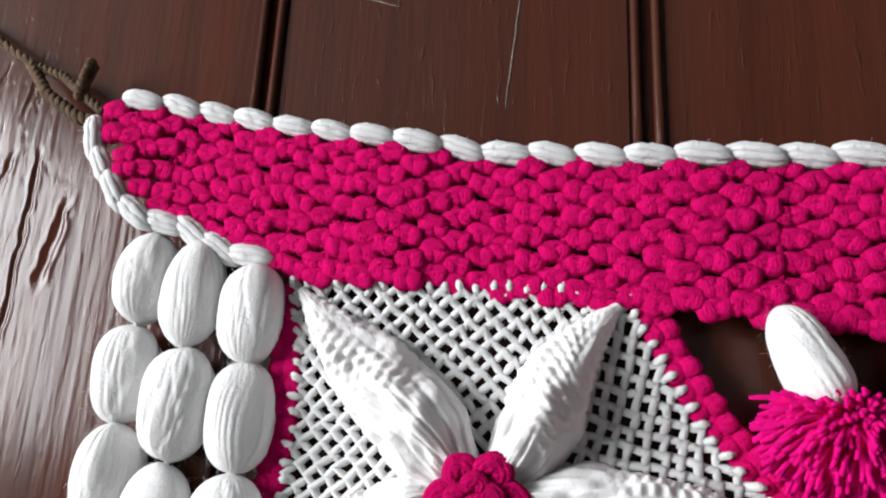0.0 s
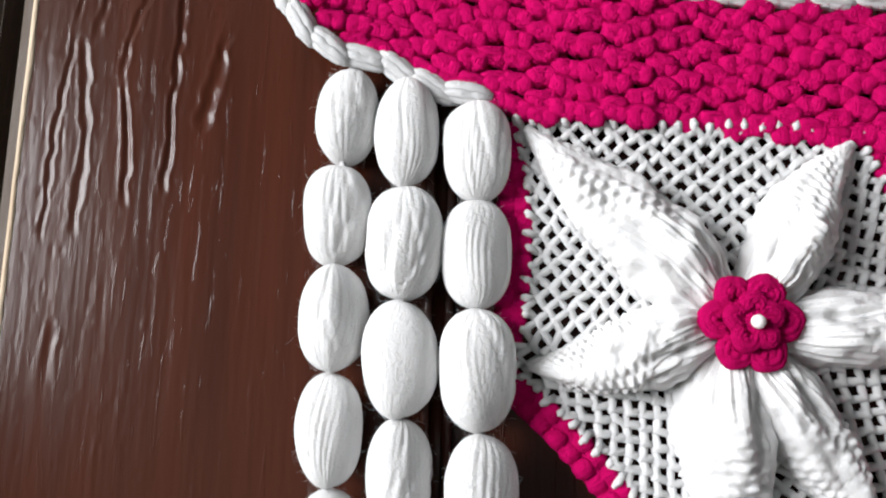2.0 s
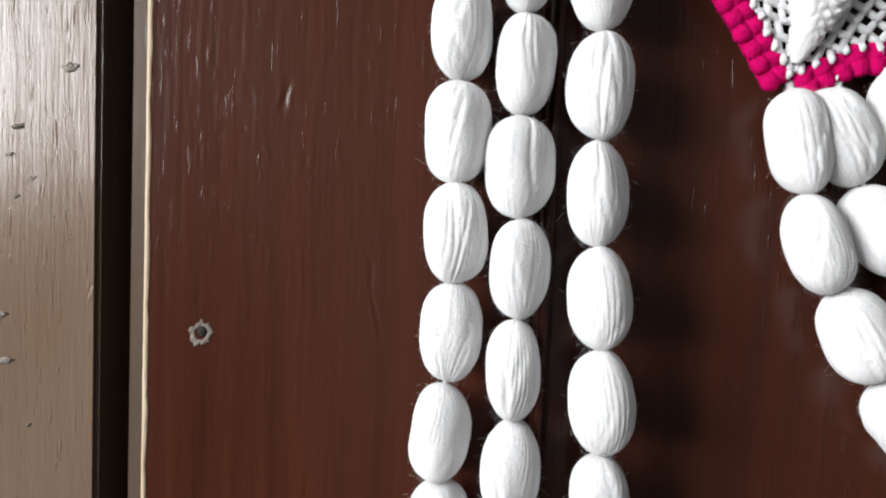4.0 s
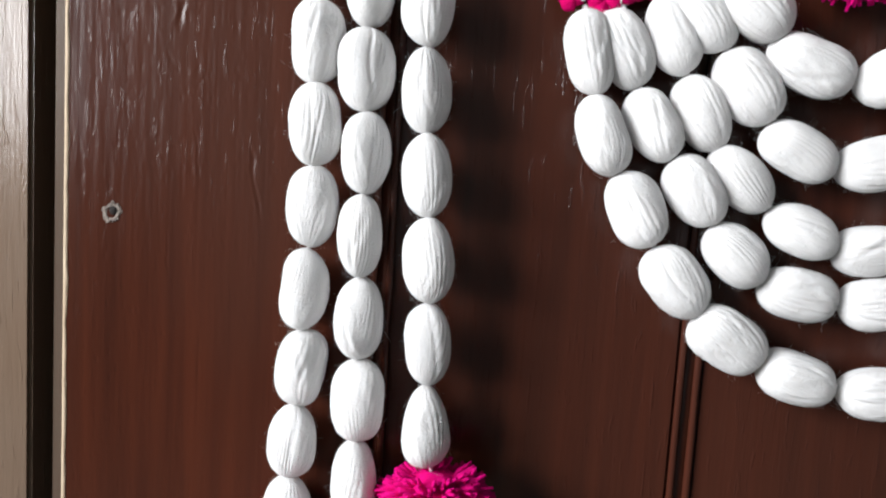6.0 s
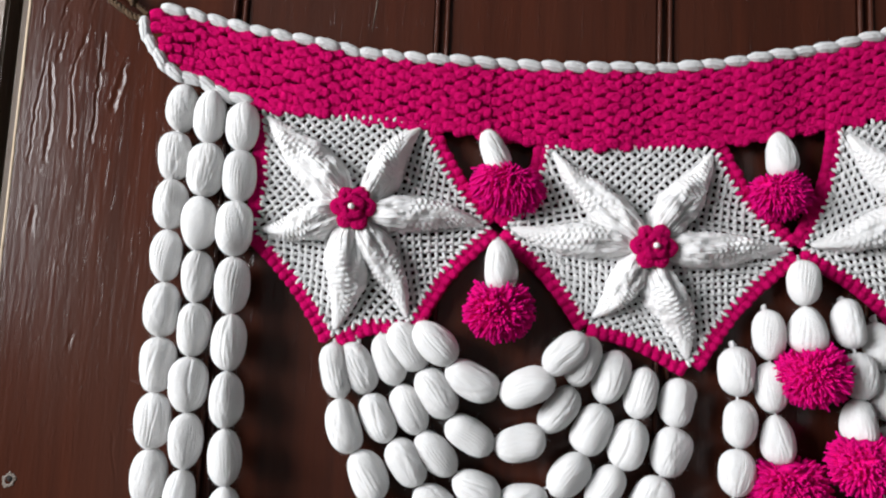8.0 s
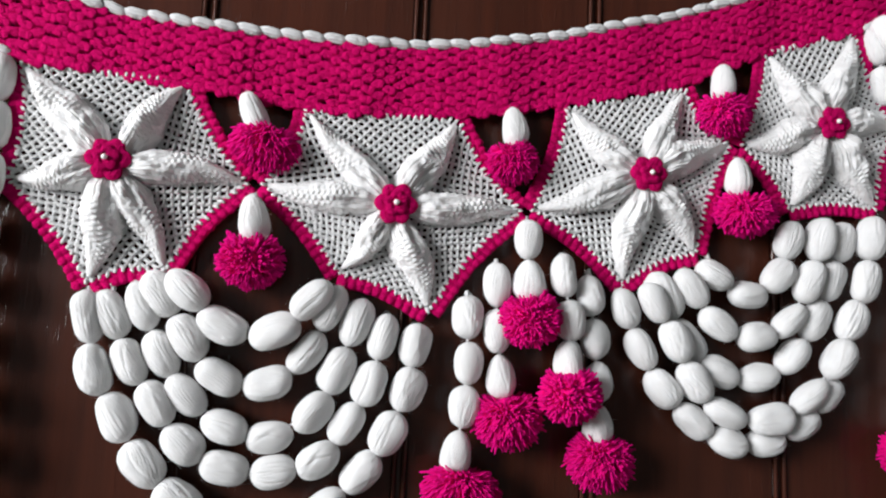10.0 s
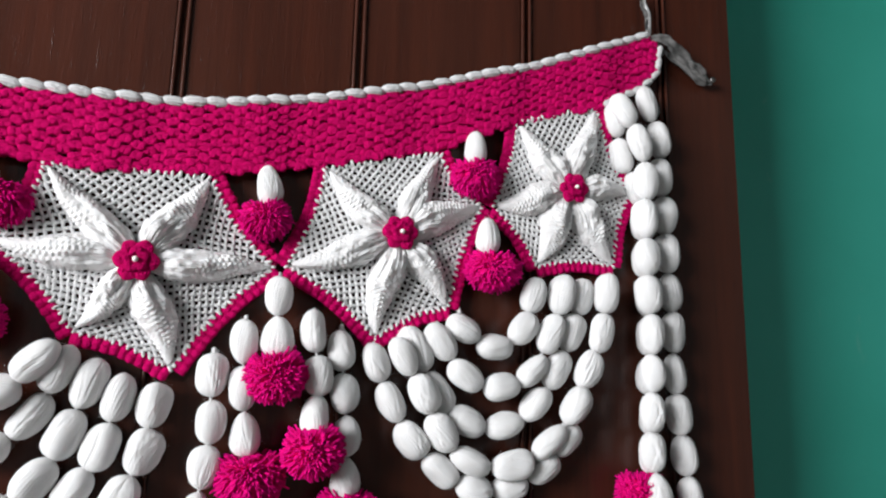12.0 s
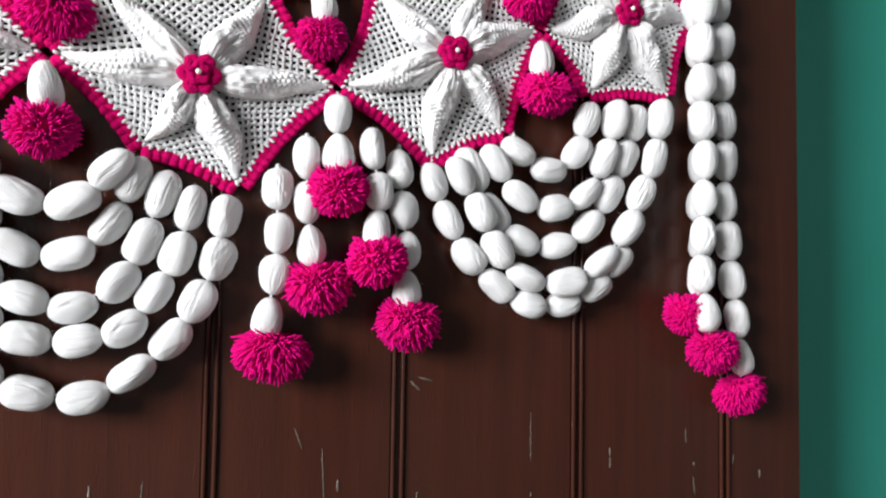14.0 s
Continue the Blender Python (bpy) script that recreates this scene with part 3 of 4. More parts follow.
def knotted(xs, zs, hang):
    """Bead centres midway between the thread's knots; hang: (z, y) rows of how far it stands off the door."""
    h = np.array(hang)
    x, z = (np.array(xs[1:]) + xs[:-1]) / 2000, (np.array(zs[1:]) + zs[:-1]) / 2000
    return [(float(a), float(b), float(np.interp(b, h[:, 0], h[:, 1]))) for a, b in zip(x, z)]


SIDE = "hanging side strands"
strand("long hanging strand of white yarn beads ending in a magenta pompom", SIDE,
       knotted((-141, -143, -144, -143, -142, -141, -141, -141, -141.5, -143, -146, -147, -148), (1705, 1663, 1624, 1583, 1541, 1498, 1455, 1414, 1370, 1326, 1284, 1244, 1205), ((1.2, -0.016), (1.45, -0.017), (1.62, -0.014), (1.70, -0.0125))),
       pom=(-0.156, 1.188), tie=(-0.141, 1.707), pom_kind=2, depth=-0.016)
strand("long hanging strand of white yarn beads beside its neighbours", SIDE,
       knotted((-115, -118, -117.5, -117, -116, -115.5, -114, -113, -113, -112.5, -112, -111), (1699, 1655, 1610, 1567, 1526, 1484, 1442, 1400, 1357, 1313, 1269, 1228), ((1.2, -0.022), (1.45, -0.0205), (1.62, -0.017), (1.70, -0.0125))),
       pom=(-0.108, 1.206), tie=(-0.115, 1.701), pom_kind=0, depth=-0.020)
strand("shorter hanging strand of white yarn beads with a magenta pompom", SIDE,
       knotted((-90, -90, -88, -88, -86, -84, -82, -78.5, -76, -74.5, -72), (1688, 1649, 1608, 1563, 1518, 1475, 1432, 1391, 1347, 1303, 1261), ((1.2, -0.027), (1.47, -0.0265), (1.62, -0.018), (1.70, -0.0145))),
       pom=(-0.066, 1.242), tie=(-0.089, 1.692), pom_kind=0, depth=-0.025)
strand("long hanging strand of white yarn beads over a magenta pompom", SIDE,
       [(0.710, 1.786, -0.030), (0.725, 1.749), (0.729, 1.705), (0.728, 1.664), (0.729, 1.6235), (0.730, 1.5835), (0.7305, 1.5425), (0.7315, 1.5025), (0.7305, 1.464), (0.729, 1.425), (0.733, 1.385)],
       pom=(0.743, 1.347, -0.034), tie=(0.708, 1.808), pom_kind=3, depth=-0.037, pom_size=0.95)
strand("outermost hanging strand of white yarn beads with a magenta pompom", SIDE,
       [(0.747, 1.802), (0.760, 1.762), (0.761, 1.718), (0.763, 1.674), (0.765, 1.632), (0.7675, 1.589), (0.7695, 1.5465), (0.7725, 1.503), (0.7745, 1.461), (0.7815, 1.4195), (0.784, 1.378), (0.790, 1.338)],
       pom=(0.784, 1.300), tie=(0.742, 1.823), pom_kind=2, depth=-0.020, pom_size=0.92)
strand("hanging strand of white yarn beads half hidden behind its neighbour", SIDE,
       [(0.706, 1.779, -0.018), (0.715, 1.738), (0.733, 1.703), (0.739, 1.664), (0.741, 1.624), (0.7415, 1.583), (0.742, 1.541), (0.742, 1.500), (0.742, 1.459), (0.7415, 1.420)],
       pom=(0.724, 1.385, -0.021), tie=(0.698, 1.800), pom_kind=1, depth=-0.0155, size=0.97)

# ---------- garlands slung under the stars ----------
SWAG = "slung garlands of yarn beads"
ONE = "slung garland of cream white yarn beads below a star"
strand(ONE, SWAG, [(-0.0035, 1.4782), (0.0076, 1.4372), (0.0268, 1.4012), (0.048, 1.3652), (0.0794, 1.3372), (0.1158, 1.3202), (0.1562, 1.3152), (0.1916, 1.3332), (0.2209, 1.3612), (0.2411, 1.3932), (0.2553, 1.4292), (0.2603, 1.4662)], tie=(-0.006, 1.500), depth=-0.018)
strand(ONE, SWAG, [(0.0147, 1.4812, -0.0160), (0.0329, 1.4442, -0.0160), (0.0551, 1.4122), (0.0783, 1.3812), (0.1117, 1.3632), (0.1511, 1.3612), (0.1835, 1.3712), (0.2067, 1.4002), (0.2239, 1.4332), (0.233, 1.4722)], tie=(0.012, 1.504), depth=-0.0175)
strand(ONE, SWAG, [(0.0389, 1.4892, -0.0155), (0.0551, 1.4512, -0.0150), (0.0773, 1.4192, -0.0150), (0.1097, 1.3952), (0.1461, 1.3882), (0.1784, 1.4082), (0.1956, 1.4432), (0.2098, 1.4832)], tie=(0.030, 1.508), depth=-0.0165)
strand(ONE, SWAG, [(0.0521, 1.4992, -0.0200), (0.0763, 1.4652, -0.0200), (0.1026, 1.4352), (0.142, 1.4302), (0.1724, 1.4562, -0.0170), (0.1875, 1.4942, -0.0185)], tie=(0.044, 1.512), depth=-0.021)
strand(ONE, SWAG, [(0.0733, 1.5032, -0.0245), (0.1026, 1.4762, -0.0250), (0.1451, 1.4732, -0.0250), (0.1724, 1.5002, -0.0290)], tie=(0.055, 1.515), depth=-0.026, size=1.06)
TWO = "slung garland of white yarn beads below a star"
strand(TWO, SWAG, [(0.447, 1.506), (0.462, 1.471), (0.482, 1.437), (0.509, 1.41), (0.544, 1.392), (0.58, 1.393), (0.615, 1.41), (0.641, 1.436)], tie=(0.444, 1.527), depth=-0.019)
strand(TWO, SWAG, [(0.47, 1.512), (0.49, 1.479), (0.508, 1.444), (0.538, 1.418), (0.579, 1.414), (0.618, 1.435), (0.646, 1.469), (0.662, 1.505), (0.677, 1.542), (0.684, 1.583)], tie=(0.467, 1.533), depth=-0.029)
strand(TWO, SWAG, [(0.484, 1.52, -0.016), (0.507, 1.48, -0.017), (0.534, 1.453), (0.574, 1.45), (0.607, 1.47), (0.629, 1.504), (0.648, 1.542, -0.018), (0.658, 1.579, -0.018)], tie=(0.481, 1.541), depth=-0.021)
strand(TWO, SWAG, [(0.507, 1.527), (0.532, 1.496), (0.569, 1.486), (0.602, 1.502), (0.623, 1.539), (0.634, 1.579)], tie=(0.504, 1.548), depth=-0.025)
strand(TWO, SWAG, [(0.531, 1.54), (0.563, 1.524), (0.593, 1.543), (0.604, 1.577)], tie=(0.528, 1.561), depth=-0.022)

# ---------- pendants between the stars ----------
MID = "pendants with pompoms"
PENDANT = "short pendant of white yarn beads with a magenta pompom"
strand(PENDANT, MID, [(0.355, 1.562), (0.356, 1.526)], pom=(0.356, 1.493, -0.034), pom_kind=1, tie=(0.355, 1.585), depth=-0.024, size=0.95)
strand(PENDANT, MID, [(0.328, 1.521), (0.33, 1.481), (0.336, 1.443)], pom=(0.341, 1.408), pom_kind=3, tie=(0.329, 1.546), depth=-0.022, size=0.95)
strand(PENDANT, MID, [(0.304, 1.492), (0.305, 1.453), (0.303, 1.417), (0.299, 1.379)], pom=(0.303, 1.348), pom_kind=2, tie=(0.304, 1.516), depth=-0.022, size=0.95)
strand(PENDANT, MID, [(0.387, 1.532), (0.393, 1.493), (0.392, 1.459)], pom=(0.39, 1.431, -0.04), pom_kind=1, tie=(0.388, 1.556), depth=-0.028, size=0.95)
strand(PENDANT, MID, [(0.414, 1.516), (0.418, 1.478), (0.421, 1.441), (0.421, 1.405)], pom=(0.423, 1.375), pom_kind=3, tie=(0.414, 1.543), depth=-0.020, size=0.95)
TASSEL = "white yarn bead with a magenta pompom in a star gap"
strand(TASSEL, MID, [(0.1130, 1.656)], lean=(0.42, -0.9), pom=(0.125, 1.627, -0.020), pom_kind=2, tie=(0.108, 1.677), depth=-0.018, size=0.86, pom_size=0.9)
strand(TASSEL, MID, [(0.1205, 1.565)], lean=(0.12, -0.97), pom=(0.121, 1.5305), pom_kind=1, tie=(0.119, 1.589), depth=-0.022, size=0.97)
strand(TASSEL, MID, [(0.3405, 1.663)], lean=(0.15, -0.95), pom=(0.339, 1.631, -0.020), pom_kind=3, tie=(0.339, 1.684), depth=-0.018, size=0.86, pom_size=0.80)
strand(TASSEL, MID, [(0.5415, 1.7235)], pom=(0.540, 1.6925, -0.022), pom_kind=3, tie=(0.545, 1.744), depth=-0.018, size=0.84, pom_size=0.86)
strand(TASSEL, MID, [(0.554, 1.633)], pom=(0.5585, 1.599), pom_kind=0, tie=(0.555, 1.656), depth=-0.022, size=0.9, pom_size=0.95)

# ---------- star motifs ----------
NET = -0.012


def petal_mesh(seed):
    """A stuffed crocheted petal along +x, one long: gathered strands at the root, rows of stitches towards the tip. y is its height."""
    r = np.random.default_rng(seed)
    n, m = 130, 84
    s = np.linspace(0, 1, n)
    a = np.linspace(0, np.pi, m)
    wide = np.interp(s, (0, 0.06, 0.2, 0.36, 0.55, 0.75, 0.92, 1.0), np.array((0.07, 0.105, 0.165, 0.19, 0.165, 0.105, 0.052, 0.018)) * r.uniform(0.93, 1.07, 8))
    high = np.interp(s, (0, 0.08, 0.25, 0.45, 0.75, 0.93, 1.0), np.array((0.14, 0.19, 0.25, 0.215, 0.12, 0.05, 0.018)) * r.uniform(0.92, 1.08, 7))
    wide, high = (np.convolve(np.pad(k, 5, "edge"), np.ones(11) / 11, "valid") for k in (wide, high))
    S, A = np.meshgrid(s, a, indexing="ij")
    ph, ph2 = r.uniform(0, 6.3, 2)
    until = r.uniform(0.36, 0.52)
    near = np.clip((until - S + 0.06 * np.sin(3 * A + ph)) / 0.12, 0, 1)
    lean = A + 0.22 * np.sin(2.5 * S + ph) + 0.10 * np.sin(7 * S + 3 * A)
    strands = 0.55 * np.sin(26 * lean + 1.2 * np.sin(5 * A + ph)) + 0.5 * np.sin(15 * lean + ph2) + 0.35 * np.sin(41 * lean + 4 * S)
    col = 8.5 * (A + 0.07 * np.sin(4 * S + ph)) / np.pi
    stitch = np.cos(2 * np.pi * (S * 21 + 0.5 * (np.floor(col) % 2) + 0.16 * np.sin(5 * A + 9 * S + ph))) * np.abs(np.sin(np.pi * col)) ** 0.7 + 0.5 * np.abs(np.sin(np.pi * col)) ** 0.5
    loose = 0.55 + 0.45 * np.sin(6 * S + 3 * A + ph2)
    bumpy = near * strands * 0.0080 + (1 - near) * stitch * 0.0105 * loose * np.clip((1.02 - S) * 4, 0.3, 1)
    fold = 0.10 * np.sin(2 * A + ph) * np.sin(3 * S + ph) + 0.07 * np.sin(3 * A + 2 * ph) * np.sin(6 * S + ph2) - 0.16 * np.exp(-(((A - np.pi / 2 - 0.5 * math.sin(ph)) / 0.22) ** 2)) * np.exp(-(((S - 0.30) / 0.2) ** 2))
    R = 1 + fold + 0.10 * lattice(s, a, 0.14, 0.55, seed + 50) + 0.06 * lattice(s, a, 0.06, 0.25, seed + 70)
    bow = 0.055 * math.sin(ph2) * np.sin(np.pi * S) + 0.025 * math.sin(ph) * np.sin(2 * np.pi * S)
    z = np.cos(A) * (wide[:, None] * R + bumpy) + bow
    y = -np.sin(A) ** 0.8 * (high[:, None] * R + bumpy)
    return Build().grid(np.stack([S, y, z], -1) * 0.095, closed=False).mesh("petal", WHITE)


PETALS = [petal_mesh(k) for k in range(8)]


def flower_meshes():
    lobes = []
    for k in range(3):
        b = Build()
        r = np.random.default_rng(40 + k)
        # a curled lip of crochet, open towards the flower's heart
        for layer, (rad, lift, thick) in enumerate(((0.0062, 0.0, 0.0026), (0.0043, -0.0012, 0.0020), (0.0022, -0.0006, 0.0022))):
            a = np.linspace(-2.2, 2.2, 15)
            p = np.stack([rad * np.cos(a), lift - 0.0012 * np.cos(a) + r.normal(0, 0.0002, 15), rad * 0.95 * np.sin(a)], -1)
            b.tube(p, thick * (1 + 0.10 * np.sin(5 * a + k)), 8)
        b.blob((0, 0.0012, 0), ((0, 0.0016, 0), (0.006, 0, 0), (0, 0, 0.006)), 5, 12)
        lobes.append(b.mesh("flower_petal", PINK))
    heart = Build().blob((0, 0, 0), ((0, 0.0042, 0), (0.0095, 0, 0), (0, 0, 0.0095)), 7, 16, 0.04).mesh("flower_heart", PINK)
    pearl = Build().blob((0, 0, 0), ((0, 0.0033, 0), (0.0033, 0, 0), (0, 0, 0.0033)), 9, 14).mesh("pearl", PEARL)
    return lobes, heart, pearl


LOBES, HEART, PEARL_MESH = flower_meshes()


def star(label, centre, tips, flower_size=1.0, hollow=(0, 1, 1, 1, 1, 1)):
    """A six-pointed crochet motif: open net, magenta border, six stuffed petals and a rosette. tips: (x, z) round it."""
    c = np.array((centre[0], NET, centre[1]))
    top = empty("star_motif", c, label, "crochet star", "row of star motifs")
    corner = np.array([(x - c[0], 0.0, z - c[2]) for x, z in tips])
    corner = corner * (1 + 0.004 / np.linalg.norm(corner, axis=1, keepdims=True))
    # outline, hollowed between the points
    outline, lift = [], []
    for i in range(6):
        a, b = corner[i], corner[(i + 1) % 6]
        s = np.linspace(0, 1, 24, endpoint=False)[:, None]
        p = a + (b - a) * s
        p = p * (1 - 0.075 * hollow[i] * np.sin(np.pi * s) ** 1.0)
        outline.append(p)
        lift += [i] * 24
    outline = np.vstack(outline)
    side = np.array(lift)

    def along(points, pitch, start=0.0, loop=True):
        q = np.vstack([points, points[:1]]) if loop else points
        d = np.r_[0, np.cumsum(np.linalg.norm(np.diff(q, axis=0), axis=1))]
        at = np.arange(start, d[-1], pitch)
        return np.stack([np.interp(at, d, q[:, k]) for k in range(3)], -1), at / d[-1]

    net = Build()
    mean = np.linalg.norm(outline, axis=1).mean()
    rows_ = int(round(mean * 0.74 / 0.0041))
    for k, f in enumerate(np.linspace(0.26, 0.972, rows_)):
        for i in range(6):
            # one row of open stitches between two points: a zigzag that meets the next row's at its points
            a, b = corner[i], corner[(i + 1) % 6]
            e = (b - a) / np.linalg.norm(b - a)
            foot = a - e * (a @ e)
            tall = np.linalg.norm(foot)
            first, last = math.ceil((a @ e) * f / 0.0044 - 0.3), math.floor((b @ e) * f / 0.0044 + 0.3)
            path = []
            for j in range(first, last + 1):
                way = 1 if (j + k) % 2 else -1
                u = min(max((j * 0.0044 / f - a @ e) / np.linalg.norm(b - a), 0), 1)
                dip = 1 - 0.075 * hollow[i] * math.sin(math.pi * u)
                path.append((foot / tall * (tall * f + way * 0.00215) + e * j * 0.0044) * dip + rng.normal(0, 0.00048, 3) * (1, 0.5, 1) + (0, -0.0008 * way, 0))
            if len(path) < 2:
                continue
            path = np.array(path)
            fine = np.empty((2 * len(path) - 1, 3))
            fine[0::2], fine[1::2] = path, (path[1:] + path[:-1]) / 2
            net.tube(fine, np.where(np.arange(len(fine)) % 2, 0.00158, 0.00196) * rng.uniform(0.86, 1.12, len(fine)), 7)
    # long white stitches that reach out over the border
    a, w = along(outline, 0.0062)
    for p, k in zip(a, w):
        out = p / (np.linalg.norm(p) + 1e-9)
        tip = p + out * rng.uniform(0.0022, 0.0046) + rng.normal(0, 0.0006, 3)
        net.tube([p - out * 0.002, (p + tip) / 2 + np.array((0, -0.0022, 0)), tip + np.array((0, -0.0018, 0))], (0.0015, 0.0017, 0.0009), 5)
    part("net", net.mesh("net", WHITE), top, "open white crochet net")

    # border of magenta stitches on five sides
    border = Build()
    for i in range(6):
        if not hollow[i]:
            continue
        p = np.vstack([outline[side == i], outline[((i + 1) % 6) * 24][None]])
        d = np.gradient(p, axis=0)
        d /= np.linalg.norm(d, axis=1, keepdims=True)
        nrm = np.stack([-d[:, 2], 0 * d[:, 0], d[:, 0]], -1)
        nrm *= np.sign((nrm * p).sum(1, keepdims=True))
        border.tube(p + nrm * 0.0060 + np.array((0, 0.0008, 0)), 0.0062, 8, 0.38)
        line, w = along(p + nrm * 0.0060, 0.0074, 0.002, loop=False)
        for j, (q, k) in enumerate(zip(line, w)):
            g = min(int(k * (len(d) - 1)), len(d) - 1)
            t_, n_ = d[g], nrm[g]
            sk = rng.uniform(-0.25, 0.25)
            for part_, deep in ((-1, 0.0024), (1, 0.0027)):
                border.blob(q + n_ * part_ * 0.0026 + rng.normal(0, 0.0003, 3), (n_ * 0.0040 + t_ * 0.0020 * sk, t_ * 0.0041 - n_ * 0.001 * sk, np.array((0, deep, 0))), 7, 8, 0.05, 0.75)
    part("border", border.mesh("border", PINK), top, "magenta crochet border")

    for i in range(6):
        d = corner[i]
        ln = np.linalg.norm(d) - 0.004
        ang = math.atan2(d[2], d[0])
        wide = 0.083 * rng.uniform(0.88, 1.10)
        m = Matrix.Translation((0, -0.001, 0)) @ Matrix.Rotation(-ang, 4, "Y") @ Matrix.Translation((0.007, 0, 0)) @ Matrix.Diagonal(((ln - 0.007) / 0.095, 0.098 / 0.095 * rng.uniform(0.9, 1.05), wide / 0.095, 1))
        part("petal", PETALS[rng.integers(0, 8)], top, "stuffed white crochet petal", m)

    rose = part("rosette", HEART, top, "magenta crocheted rosette", Matrix.Translation((0, -0.0215, 0)) @ Matrix.Scale(0.87 * flower_size, 4))
    for tier, (count_, rad, y, size) in enumerate(((6, 0.0122, 0.0015, 1.0), (5, 0.0064, -0.0030, 0.72))):
        for k in range(count_):
            a = k / count_ * 2 * math.pi + 0.4 * tier + rng.uniform(-0.1, 0.1)
            m = Matrix.Rotation(-a, 4, "Y") @ Matrix.Translation((rad, y, 0)) @ Matrix.Rotation(0.25, 4, "Z") @ Matrix.Scale(size * rng.uniform(0.92, 1.06), 4)
            part("rosette_petal", LOBES[rng.integers(0, 3)], rose, m=m)
    part("pearl", PEARL_MESH, rose, "white pearl bead", Matrix.Translation((0, -0.0070, 0)) @ Matrix.Scale(0.86, 4))
    return top


LABEL = "white crochet star with stuffed petals, magenta "
star(LABEL + "rosette", (0.005, 1.604), [(-0.071, 1.679), (0.053, 1.674), (0.107, 1.597), (0.050, 1.522), (-0.006, 1.510), (-0.070, 1.587)])
star(LABEL + "rosette, wide", (0.237, 1.584), [(0.161, 1.660), (0.288, 1.662), (0.345, 1.588), (0.269, 1.500), (0.195, 1.528), (0.129, 1.596)])
star(LABEL + "rosette, leaning", (0.462, 1.627), [(0.396, 1.684), (0.503, 1.711), (0.546, 1.664), (0.514, 1.564), (0.446, 1.533), (0.365, 1.592)], 0.95)
star(LABEL + "rosette, small", (0.646, 1.690), [(0.593, 1.757), (0.683, 1.785), (0.720, 1.696), (0.699, 1.618), (0.614, 1.612), (0.568, 1.667)], 0.92)

# ---------- the band ----------
TOP_EDGE = [(-0.173, 1.764), (-0.164, 1.766), (-0.137, 1.762), (-0.0855, 1.7506), (-0.0377, 1.7425), (0.007, 1.735), (0.055, 1.732), (0.108, 1.7305), (0.155, 1.730), (0.202, 1.730), (0.250, 1.7325), (0.298, 1.738),
            (0.3785, 1.7543), (0.487, 1.785), (0.611, 1.828), (0.680, 1.858), (0.757, 1.892), (0.770, 1.886)]
FOOT_EDGE = [(-0.171, 1.751), (-0.164, 1.738), (-0.156, 1.726), (-0.144, 1.714), (-0.127, 1.705), (-0.105, 1.695), (-0.0836, 1.6885), (-0.0715, 1.6815), (-0.045, 1.682), (-0.015, 1.680), (0.026, 1.6755), (0.054, 1.673), (0.102, 1.669), (0.165, 1.6625), (0.200, 1.662),
             (0.295, 1.669), (0.392, 1.6885), (0.509, 1.720), (0.585, 1.757), (0.686, 1.789), (0.743, 1.824), (0.764, 1.847), (0.770, 1.872)]


def edge(points, x):
    p = np.array(points)
    return np.interp(x, p[:, 0], p[:, 1])


band = empty("crochet_band", (0.29, NET, 1.70), "magenta crochet band edged with white puffs", "crochet band")
band_inv = Matrix.Translation((-0.29, -NET, -1.70))
knit = Build()
PITCH = 0.0094


def ripple(x):
    """The band does not hang flat: soft waves along its length."""
    return 0.0014 * math.sin(x * 52 + 0.8) + 0.0006 * math.sin(x * 103 + 2.0)


cols = int(0.9405 / PITCH)
